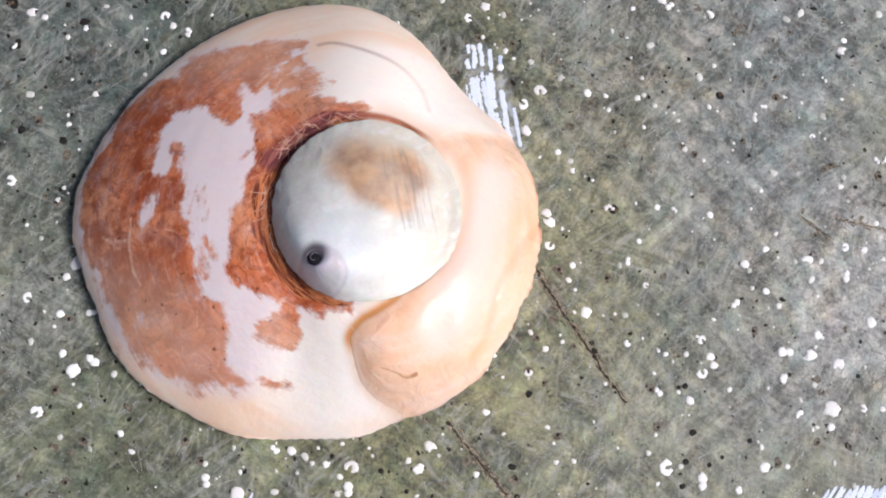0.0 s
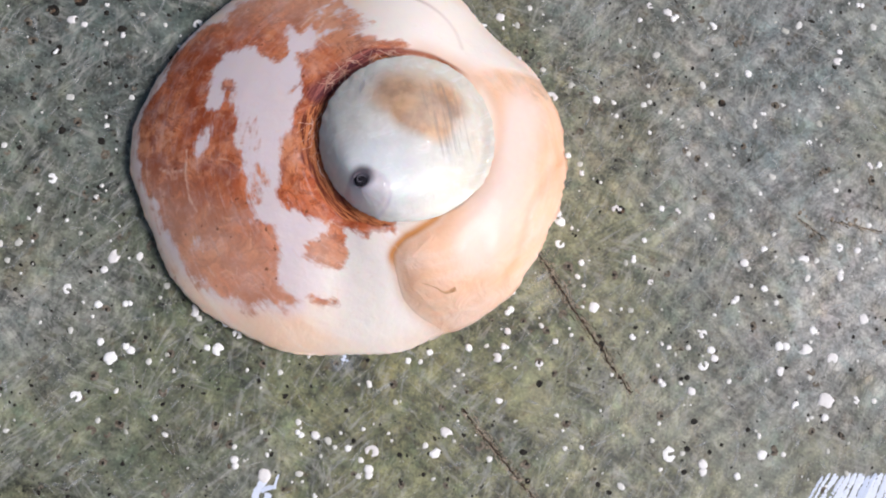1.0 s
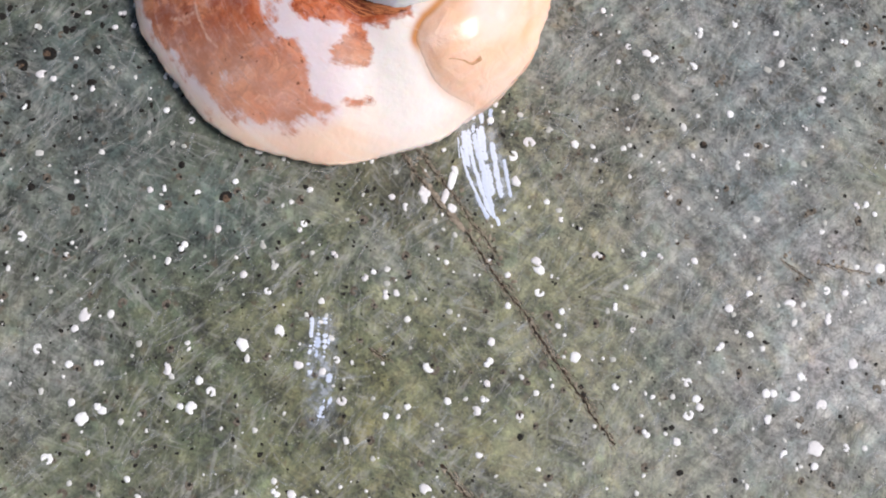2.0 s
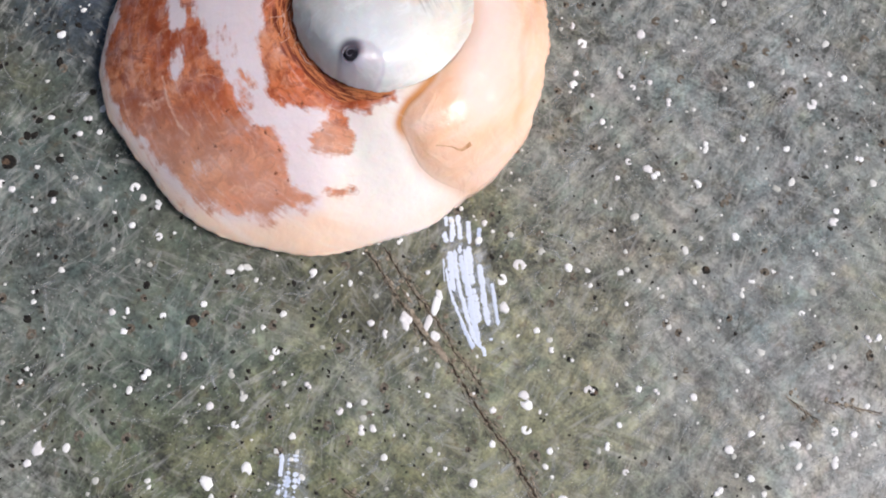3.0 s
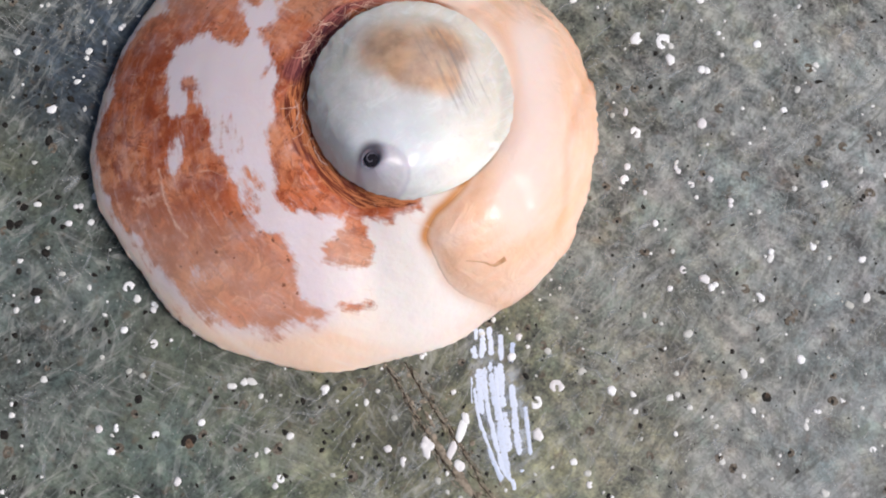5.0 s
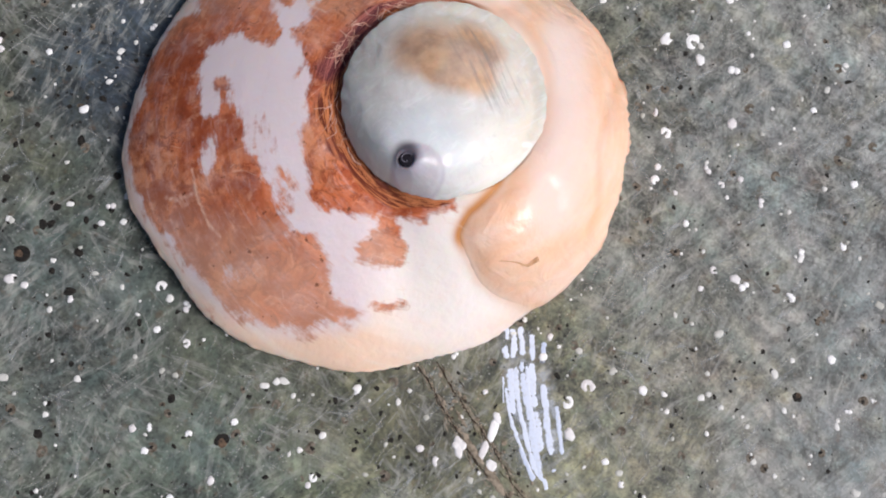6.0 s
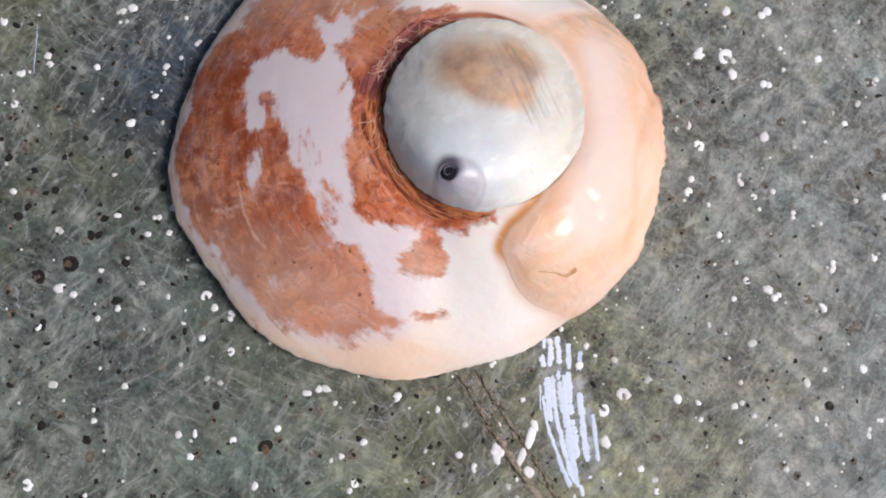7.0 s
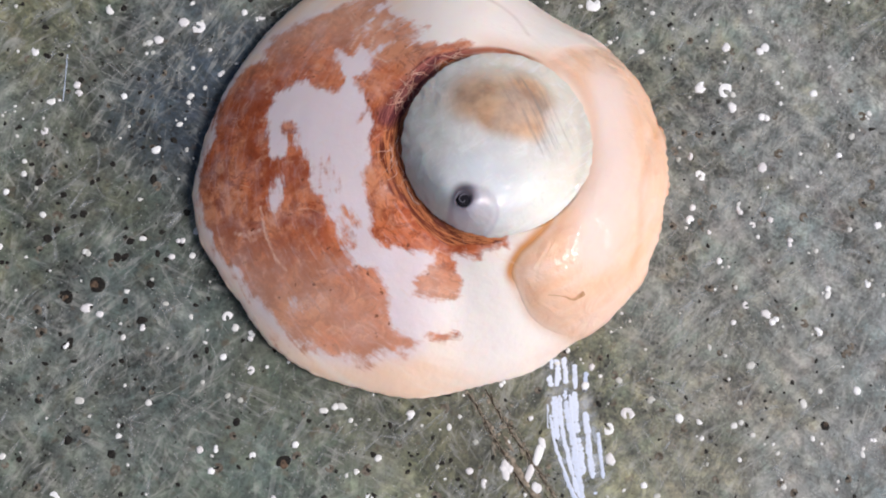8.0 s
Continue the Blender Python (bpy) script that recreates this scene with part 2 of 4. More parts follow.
    k.set(Base_Color=base, Roughness=k.step(grain, 0.2, 0.8, 0.45, 0.65), Subsurface_Weight=0.35, Subsurface_Scale=1.1 * MM, Specular_IOR_Level=k.step(peach, 0.0, 0.6, 0.22, 0.3), Coat_Weight=k.math("MULTIPLY", k.step(peach, 0.0, 0.7, 0.10, 0.75), k.step(k.noise(v, 0.35, 5, 0.6, 0.5), 0.46, 0.56, 0.15, 1.0)), Coat_Roughness=0.06)
    k.bsdf.inputs["Subsurface Radius"].default_value = (1.0, 0.55, 0.35)
    relief = k.math("ADD", k.noise(v, 0.55, 5, 0.55), k.math("MULTIPLY", comb, 0.18))
    swell = k.math("MULTIPLY", k.math("MULTIPLY", k.noise(v, 0.42, 4, 0.5, 0.6), peach), 2.7)
    relief = k.math("ADD", relief, swell)
    k.bump(k.math("ADD", relief, k.math("MULTIPLY", k.math("MULTIPLY", streaks, whorl), 3.0)), 0.4, 0.28)
    return k.mat


def spire_material():
    k = Nodes("shell_pearl")
    v = k.coord()
    smudge, ink, warm = k.attr("smudge"), k.attr("ink"), k.attr("warm")
    n = k.noise(v, 0.35, 5, 0.6, 0.5)
    base = k.mix(k.step(n, 0.3, 0.7), (0.56, 0.55, 0.545), (0.68, 0.665, 0.65))
    base = k.mix(warm, base, (0.80, 0.775, 0.73))
    base = k.mix(k.math("MULTIPLY", k.attr("beige"), k.step(k.noise(v, 0.5, 5, 0.65, 0.6), 0.3, 0.7, 0.35, 0.9)), base, (0.72, 0.63, 0.51))
    cloud = k.noise(v, 0.8, 5, 0.65, 0.8)
    base = k.mix(k.step(cloud, 0.52, 0.68, 0.0, 0.45), base, (0.78, 0.775, 0.775))
    base = k.mix(k.step(cloud, 0.46, 0.32, 0.0, 0.28), base, (0.52, 0.50, 0.49))
    base = k.mix(k.attr("cool"), base, (0.64, 0.67, 0.72))
    hair = k.cells(k.coord((0.35, 0.35, 1), 40), 1.0, "DISTANCE_TO_EDGE")
    base = k.mix(k.math("MULTIPLY", k.step(hair, 0.0, 0.03, 0.25, 0.0), k.step(k.noise(v, 0.4, 3), 0.55, 0.63)), base, (0.84, 0.83, 0.82))
    base = k.mix(k.attr("edge"), base, k.mix(n, (0.44, 0.42, 0.39), (0.60, 0.56, 0.50)))
    ray = k.noise(k.coord((0.30, 1.3, 1), 35), 1.0, 4, 0.6, 0.8)
    base = k.mix(k.step(ray, 0.54, 0.68, 0.0, 0.35), base, (0.79, 0.79, 0.80))
    base = k.mix(k.math("MULTIPLY", smudge, k.step(k.noise(v, 0.3, 3, 0.5), 0.35, 0.65, 0.75, 0.95)), base, k.mix(k.step(k.noise(v, 0.28, 4), 0.36, 0.62), (0.36, 0.195, 0.110), (0.66, 0.41, 0.25)))
    lines = k.noise(k.coord((2.4, 0.16, 1), 24), 1.0, 4, 0.6, 0.5)
    base = k.mix(k.math("MULTIPLY", k.step(lines, 0.42, 0.70, 0.0, 0.6), k.attr("lines")), base, (0.23, 0.20, 0.195))
    spots = k.noise(v, 1.3, 4, 0.6)
    base = k.mix(k.step(spots, 0.68, 0.78, 0.0, 0.35), base, (0.42, 0.39, 0.38))
    base = k.mix(ink, base, (0.40, 0.37, 0.48))
    base = k.mix(k.attr("soot"), base, (0.07, 0.055, 0.07))
    k.set(Base_Color=base, Roughness=k.step(spots, 0.3, 0.7, 0.42, 0.55), Subsurface_Weight=0.25, Subsurface_Scale=0.8 * MM, Specular_IOR_Level=0.35, Coat_Weight=k.step(k.noise(v, 0.4, 4, 0.6), 0.46, 0.54, 0.02, 0.45), Coat_Roughness=0.08)
    k.bump(k.noise(v, 0.42, 4, 0.5, 0.4), 0.34, 0.6)
    return k.mat


def plain_material(name, a, b, rough=0.6, scale=2.0):
    k = Nodes(name)
    n = k.noise(k.coord(), scale, 5, 0.65)
    k.set(Base_Color=k.mix(k.step(n, 0.3, 0.7), a, b), Roughness=rough, Specular_IOR_Level=0.2)
    k.bump(n, 0.4, 0.05)
    return k.mat


def film_material(name, a, b, most, scale):
    """A broken film that lets the slab show through."""
    k = Nodes(name)
    v = k.coord()
    k.set(Base_Color=k.mix(k.noise(v, 1.2, 4), a, b), Roughness=0.65)
    clear = k.n.new("ShaderNodeBsdfTransparent")
    both = k.n.new("ShaderNodeMixShader")
    k.put(both.inputs[0], k.math("MULTIPLY", k.step(k.noise(v, scale, 5, 0.65, 0.4), 0.40, 0.66, 0.05, most), k.attr("body")))
    k.l.new(clear.outputs[0], both.inputs[1])
    k.l.new(k.bsdf.outputs[0], both.inputs[2])
    k.l.new(both.outputs[0], k.out.inputs[0])
    return k.mat


SLAB, FIBRE, ENAMEL, PEARL = slab_material(), fibre_material(), shell_material(), spire_material()
FLECK = paint_material("white_paint", (0.90, 0.90, 0.91), (0.71, 0.68, 0.69))
SMEAR = paint_material("brushed_paint", (0.70, 0.76, 0.91), (0.52, 0.60, 0.78))
SPECKS = paint_material("paint_specks", (0.80, 0.79, 0.78), (0.42, 0.42, 0.38), "island")
WASH = film_material("paint_wash", (0.62, 0.67, 0.76), (0.48, 0.53, 0.60), 0.75, 1.1)
BED = film_material("crack_bed", (0.34, 0.28, 0.21), (0.20, 0.16, 0.115), 0.80, 1.3)
HAZE = film_material("bared_fibre", (0.43, 0.45, 0.445), (0.57, 0.59, 0.60), 0.58, 1.0)
GRIT = plain_material("dark_grit", (0.006, 0.006, 0.006), (0.028, 0.024, 0.020), 0.7, 4.0)
CRUST = plain_material("blister_crust", (0.035, 0.026, 0.020), (0.16, 0.105, 0.070), 0.7, 2.5)
CRACK = plain_material("crack_dirt", (0.010, 0.007, 0.005), (0.060, 0.040, 0.027), 0.8, 2.5)
RAISED = plain_material("crack_edge", (0.14, 0.112, 0.082), (0.38, 0.32, 0.25), 0.7, 2.0)
RIMS = plain_material("blister_rim", (0.055, 0.042, 0.030), (0.22, 0.19, 0.155), 0.7, 2.5)
SCAR = plain_material("growth_scar", (0.42, 0.22, 0.11), (0.70, 0.42, 0.26), 0.5, 1.5)
THREAD = plain_material("suture_thread", (0.44, 0.19, 0.13), (0.70, 0.45, 0.36), 0.5, 2.0)
CURL = plain_material("apex_curl", (0.05, 0.045, 0.065), (0.16, 0.15, 0.19), 0.4, 2.0)
INK = plain_material("apex_pit", (0.004, 0.004, 0.007), (0.012, 0.010, 0.016), 0.85, 2.0)


# ---- mesh helpers ----
def part(name, verts, faces, material, parent=None, label="", attrs=None, flat=False):
    me = bpy.data.meshes.new(name)
    me.from_pydata([tuple(c * MM for c in p) for p in verts], [], faces)
    me.update()
    if not flat:
        me.polygons.foreach_set("use_smooth", [True] * len(me.polygons))
    for key, values in (attrs or {}).items():
        a = me.attributes.new(key, "FLOAT", "POINT")
        a.data.foreach_set("value", np.asarray(values, dtype=np.float32))
    me.materials.append(material)
    ob = new(name, me)
    ob.parent = parent
    if label:
        ob["label"] = label
    return ob


def ease(a, b, x):
    t = np.clip((x - a) / (b - a), 0, 1)
    return t * t * (3 - 2 * t)


def grid_faces(rows, cols, wrap):
    out = []
    for i in range(rows - 1):
        for j in range(cols if wrap else cols - 1):
            k = (j + 1) % cols
            out.append((i * cols + j, i * cols + k, (i + 1) * cols + k, (i + 1) * cols + j))
    return out


def capsule(x, y, x0, y0, x1, y1, r):
    """1 inside a round-ended stroke, falling to 0 at twice its radius."""
    dx, dy = x1 - x0, y1 - y0
    t = np.clip(((x - x0) * dx + (y - y0) * dy) / (dx * dx + dy * dy + 1e-9), 0, 1)
    d = np.hypot(x - x0 - t * dx, y - y0 - t * dy)
    return 1 - ease(0.5 * r, 1.5 * r, d)


def stroke(x, y, x0, y0, x1, y1):
    """Distance from a straight stroke."""
    dx, dy = x1 - x0, y1 - y0
    t = np.clip(((x - x0) * dx + (y - y0) * dy) / (dx * dx + dy * dy + 1e-9), 0, 1)
    return np.hypot(x - x0 - t * dx, y - y0 - t * dy)


def rounded(points, steps=5):
    """A smooth curve through the points."""
    out = []
    for i in range(len(points) - 1):
        p0, p1, p2, p3 = points[max(i - 1, 0)], points[i], points[i + 1], points[min(i + 2, len(points) - 1)]
        for s in range(steps):
            t = s / steps
            out.append(tuple(0.5 * (2 * b + (c - a) * t + (2 * a - 5 * b + 4 * c - d) * t * t + (3 * b - a - 3 * c + d) * t ** 3) for a, b, c, d in zip(p0, p1, p2, p3)))
    return out + [points[-1]]


# ---- ground: one sheet of weathered resin slab ----
def ground_sheet():
    xs = [-40000, -4000, -400, -60, 0, 60, 400, 4000, 40000]
    n = len(xs)
    v = [(x, y, 0) for y in xs for x in xs]
    return tagged(part("ground", v, grid_faces(n, n, False), SLAB), "weathered grey-green resin slab with glass fibres showing", "ground", kind="structure")


GROUND = ground_sheet()


def ribbon(path, widths, z, lift=0.0):
    """A strip with a low crowned section along a path."""
    verts, faces = [], []
    n = len(path)
    for i, (x, y) in enumerate(path):
        x0, y0 = path[max(i - 1, 0)]
        x1, y1 = path[min(i + 1, n - 1)]
        d = math.hypot(x1 - x0, y1 - y0) or 1
        nx, ny = -(y1 - y0) / d, (x1 - x0) / d
        w = widths[i] / 2
        verts += [(x - nx * w, y - ny * w, z), (x, y, z + lift), (x + nx * w, y + ny * w, z)]
    for i in range(n - 1):
        a = 3 * i
        faces += [(a, a + 3, a + 4, a + 1), (a + 1, a + 4, a + 5, a + 2)]
    return verts, faces


def band(name, path, widths, z, material, parent, label=""):
    """A broad film along a path that thins out towards its sides and ends."""
    verts, body = [], []
    n, m = len(path), 7
    for i, (x, y) in enumerate(path):
        x0, y0 = path[max(i - 1, 0)]
        x1, y1 = path[min(i + 1, n - 1)]
        d = math.hypot(x1 - x0, y1 - y0) or 1
        nx, ny = -(y1 - y0) / d, (x1 - x0) / d
        for j in range(m):
            e = (j / (m - 1) - 0.5) * widths[i]
            verts.append((x + nx * e, y + ny * e, z))
            body.append(math.sin(math.pi * j / (m - 1)) * math.sin(math.pi * i / (n - 1)) ** 0.5)
    return part(name, verts, grid_faces(n, m, False), material, parent, label, {"body": body})


def joined(pieces):
    verts, faces = [], []
    for v, f in pieces:
        k = len(verts)
        verts += v
        faces += [tuple(i + k for i in q) for q in f]
    return verts, faces


def blob(rng, r, h, sides=9, long=1.0, jagged=0.22):
    """A low chip with an uneven edge and a rounded top."""
    verts, faces = [], []
    jag = [1 + rng.uniform(-jagged, jagged) for _ in range(sides)]
    for ring, (s, z) in enumerate(((1.0, 0.0), (0.95, 0.55 * h), (0.62, h))):
        for i in range(sides):
            a = 2 * math.pi * i / sides
            verts.append((r * s * jag[i] * math.cos(a) * long, r * s * jag[i] * math.sin(a), z))
    verts.append((0, 0, h * 1.05))
    for ring in range(2):
        for i in range(sides):
            j = (i + 1) % sides
            faces.append((ring * sides + i, ring * sides + j, (ring + 1) * sides + j, (ring + 1) * sides + i))
    for i in range(sides):
        faces.append((2 * sides + i, 2 * sides + (i + 1) % sides, 3 * sides))
    return verts, faces


def ring_chip(rng):
    """A burst paint blister: a broken low ring."""
    path, widths = [], []
    start, span = rng.uniform(0, 6), rng.uniform(4.2, 5.6)
    for i in range(11):
        a = start + span * i / 10
        r = 0.56 + rng.uniform(-0.06, 0.06)
        path.append((r * math.cos(a), r * math.sin(a) * 1.15))
        widths.append(rng.uniform(0.5, 0.95) * min(1, 0.4 + 0.3 * i, 0.4 + 0.3 * (10 - i)))
    return ribbon(path, widths, 0.02, 0.2)


def moved(piece, x, y, turn=0.0, z=0.0):
    c, s = math.cos(turn), math.sin(turn)
    return [(x + c * a - s * b, y + s * a + c * b, z + d) for a, b, d in piece[0]], piece[1]


# ---- glass fibres at the surface ----
def wisps():
    """Broad milky bundles of fibre under the worn skin."""
    rng = random.Random(6)
    verts, faces, body = [], [], []
    for k in range(1700):
        x, y = rng.uniform(-46, 62), rng.uniform(-38, 52)
        lay = 0.5 + 0.5 * noise.noise((x * 0.05, y * 0.05, 3.0))
        a = rng.gauss(0.70, 0.16) if rng.random() < 0.35 + 0.5 * lay else rng.uniform(0, math.pi)
        size, wide, bend = rng.uniform(1.2, 5.5), rng.uniform(0.16, 0.55), rng.gauss(0, 0.07)
        strength = rng.uniform(0.2, 1.0) * (1.5 if x > 18 else 1.0)
        n, m, base = 9, 5, len(verts)
        z = 0.004 + 0.000005 * k
        for i in range(n):
            c, d = math.cos(a), math.sin(a)
            for j in range(m):
                e = (j / (m - 1) - 0.5) * wide
                verts.append((x - d * e, y + c * e, z))
                body.append(min(1.0, strength * math.sin(math.pi * j / (m - 1)) * math.sin(math.pi * i / (n - 1))))
            a += bend
            x, y = x + c * size / n, y + d * size / n
        faces += [tuple(base + i for i in q) for q in grid_faces(n, m, False)]
    tagged(part("fibre_bundle", verts, faces, HAZE, GROUND, "milky bundles of glass fibre", {"body": body}), kind="stuff")


def fibres():
    rng = random.Random(5)
    pieces = []

    def strand(x, y, a, n, step, bend, w):
        path = []
        for _ in range(n):
            path.append((x, y))
            a += bend + rng.gauss(0, 0.05)
            x, y = x + step * math.cos(a), y + step * math.sin(a)
        widths = [w * (0.3 + 0.7 * math.sin(math.pi * (i + 0.5) / n)) for i in range(n)]
        pieces.append(ribbon(path, widths, rng.uniform(0.004, 0.02), 0.006))

    for _ in range(480):
        x, y = rng.uniform(-46, 62), rng.uniform(-38, 52)
        if x < -15 and y > 8 and rng.random() < 0.6:
            continue
        lay = 0.5 + 0.5 * noise.noise((x * 0.05, y * 0.05, 3.0))
        a = rng.gauss(0.72, 0.22) if rng.random() < 0.4 + 0.5 * lay else rng.uniform(0, math.pi)
        bend = rng.gauss(0, 0.05)
        for _ in range(rng.randint(3, 11)):
            strand(x + rng.gauss(0, 0.7), y + rng.gauss(0, 0.7), a + rng.gauss(0, 0.12), rng.randint(4, 6), rng.uniform(0.2, 0.55), bend, rng.uniform(0.06, 0.20))
    for _ in range(700):
        strand(rng.uniform(-46, 62), rng.uniform(-38, 52), rng.uniform(0, math.pi), 6, rng.uniform(0.2, 0.6), rng.gauss(0, 0.12), rng.uniform(0.05, 0.17))
    wisps()
    return tagged(part("glass_fibre", *joined(pieces), FIBRE, GROUND, "pale hair-fine glass fibres laid bare by wear"), kind="stuff")


fibres()


# ---- cracks: a dark line with a lifted pale edge ----
def crack(x0, y0, x1, y1, width, seed):
    rng = random.Random(seed)
    length = math.hypot(x1 - x0, y1 - y0)
    n = max(16, int(length * 6))
    ux, uy = (x1 - x0) / length, (y1 - y0) / length
    path, near, wander = [], [], 0.0
    for i in range(n):
        t = i / (n - 1) * length
        wander = 0.82 * wander + rng.gauss(0, 0.042)
        for line, e in ((path, wander), (near, wander + width * rng.uniform(0.6, 1.0))):
            line.append((x0 + ux * t - uy * e, y0 + uy * t + ux * e))
    top = new("crack")
    top.parent = GROUND
    top["label"] = "thin dark crack with lifted brownish edges"

    def frayed(scale, phase):
        return [width * scale * max(0.12, 0.62 + 1.2 * noise.noise((i * 0.35, phase, seed))) * rng.uniform(0.7, 1.2) for i in range(n)]

    band("crack_bed", [((p + r) / 2, (q + t) / 2) for (p, q), (r, t) in zip(near, path)], [max(0.25, width * 4.5)] * n, 0.012, BED, top)
    part("crack_line", *ribbon(path, frayed(0.95, 1.0), 0.030, 0.006), CRACK, top)
    # torn fibres that lie along the crack
    torn, sooty = [], []
    for i in range(int(length * 9)):
        t = rng.uniform(0, length)
        e = rng.gauss(0.3, 1.3) * width
        a = math.atan2(uy, ux) + rng.gauss(0, 0.22)
        size, w = rng.uniform(0.25, 1.1), rng.uniform(0.03, 0.09)
        x, y = x0 + ux * t - uy * e, y0 + uy * t + ux * e
        sliver = [(x + math.cos(a) * size * j / 4 + rng.gauss(0, 0.015), y + math.sin(a) * size * j / 4 + rng.gauss(0, 0.015)) for j in range(5)]
        (torn if i % 3 else sooty).append(ribbon(sliver, [w * k for k in (0.4, 0.9, 1.0, 0.8, 0.3)], 0.016 + 0.00005 * i, 0.012))
    tagged(part("torn_fibre", *joined(torn), RAISED, top, "torn tan fibres"), kind="stuff")
    tagged(part("torn_fibre", *joined(sooty), CRACK, top, "dirt-filled brown fibres"), kind="stuff")
    crumbs, pale = [], []
    for _ in range(int(length * 1.2)):
        t = rng.uniform(0, length)
        e = rng.gauss(0.25, 0.35)
        crumbs.append(moved(blob(rng, rng.uniform(0.04, 0.10), 0.05, 7), x0 + ux * t - uy * e, y0 + uy * t + ux * e, rng.uniform(0, 6)))
        e = rng.uniform(-0.5, 1.3)
        pale.append(moved(blob(rng, rng.uniform(0.06, 0.20), 0.05, 7, 1.4, 0.35), x0 + ux * t - uy * e, y0 + uy * t + ux * e, rng.uniform(0, 6)))
    tagged(part("crumb", *joined(crumbs), CRACK, top), kind="stuff")
    tagged(part("crumb", *joined(pale), RAISED, top, "pale brown crumbs"), kind="stuff")


CRACKS = [
    (1.9, 9.1, 6.7, 1.2, 0.18, 1), (6.7, 1.2, 9.2, -1.6, 0.20, 6), (9.2, -1.6, 21.3, -22.0, 0.27, 2), (3.6, 9.1, 11.7, -3.5, 0.16, 3),
    (5.3, -22.7, 12.5, -32.6, 0.24, 4), (-0.6, -11.8, 1.2, -13.2, 0.12, 5), (39.0, -5.3, 41.7, -7.7, 0.05, 7), (42.4, -6.0, 47.2, -7.1, 0.06, 8),
]
for c in CRACKS:
    crack(*c)


def splinter(x0, y0, x1, y1, width, seed):
    """A long flat sliver of resin lifted between two cracks."""
    rng = random.Random(seed)
    n = 22
    path = [(x0 + (x1 - x0) * i / (n - 1) + rng.gauss(0, 0.03), y0 + (y1 - y0) * i / (n - 1) + rng.gauss(0, 0.03)) for i in range(n)]
    widths = [width * rng.uniform(0.7, 1.15) * min(1, 0.2 + 0.25 * i, 0.2 + 0.2 * (n - 1 - i)) for i in range(n)]
    part("splinter", *ribbon(path, widths, 0.02, 0.09), RAISED, GROUND, "pale brown sliver of resin lifted between two cracks")


splinter(5.8, 3.1, 7.3, 1.0, 0.55, 1)
splinter(7.4, 0.95, 9.0, -1.4, 0.6, 2)
splinter(5.2, 5.2, 6.0, 3.9, 0.28, 3)


# ---- brushed smears of white paint ----
def smear(label, strokes, seed, wash=(), worn=0.0):
    """Dry brush strokes over a thin wash; worn breaks them into flakes."""
    rng = random.Random(seed)
    top = tagged(new("paint_smear"), label, "paint smear", "paint smears on the slab")
    ox, oy = strokes[0][0][0]
    top.location = (ox * MM, oy * MM, 0)
    for x0, y0, x1, y1, width in wash:
        n = 24
        band("paint_wash", [(x0 + (x1 - x0) * i / (n - 1) - ox, y0 + (y1 - y0) * i / (n - 1) - oy) for i in range(n)], [width] * n, 0.026, WASH, top)
    for points, width in strokes:
        steps = max(4, int(13 * math.dist(points[0], points[-1]) / (len(points) - 1)))
        curve = rounded([(p - ox, q - oy) for p, q in points], steps)
        n, length = len(curve), math.dist(points[0], points[-1])
        path, widths, lane = [], [], points[0][0]
        for i, (p, q) in enumerate(curve):
            t = i / (n - 1)
            b = 0.07 * noise.noise((t * length * 2.2, lane * 5, seed)) + rng.gauss(0, 0.014)
            path.append((p + b, q + 0.2 * b))
            dry = noise.noise((t * length * 1.1, lane * 3, seed)) + 0.7 * noise.noise((t * length * 4.5, lane * 7, seed + 5))
            gap = max(0.02, min(1.0, (dry + 0.80 - worn) * 4))
            widths.append(gap * width * 1.2 * rng.uniform(0.74, 1.14) * max(0.08, (0.92 + 0.35 * dry) * min(1, 9 * t + 0.45, 7 * (1 - t) + 0.25)))
        part("paint_stroke", *ribbon(path, widths, 0.03, 0.02), SMEAR, top)
    return top


def straight(x0, y0, x1, y1, bow, width):
    """One brush stroke that bows a little to its side."""
    d = math.hypot(x1 - x0, y1 - y0)
    return ((x0, y0), ((x0 + x1) / 2 - (y1 - y0) / d * bow, (y0 + y1) / 2 + (x1 - x0) / d * bow), (x1, y1)), width


LONG_STROKES = [
    (((9.59, 8.55), (9.59, 6.84), (9.7, 4.94)), 0.55),
    (((9.15, 7.06), (9.4, 5.15), (9.95, 3.26), (10.67, 1.38), (11.33, -0.12)), 0.21),
    (((9.96, 8.66), (10.14, 6.0), (10.74, 3.04), (11.54, 0.08)), 0.36),
    (((10.46, 9.08), (10.66, 6.84), (11.06, 4.73), (11.43, 2.21), (11.88, -0.29)), 0.51),
    (((11.21, 8.98), (11.42, 5.78), (11.73, 3.67), (11.83, 1.95)), 0.55),
    (((10.86, 8.76), (11.08, 5.99), (11.43, 3.67)), 0.26),
    (((12.15, 7.31), (12.33, 5.14), (12.51, 3.25), (12.7, 1.74)), 0.51),
    (((13.2, 5.56), (13.38, 3.66), (13.57, 1.73)), 0.28),
]
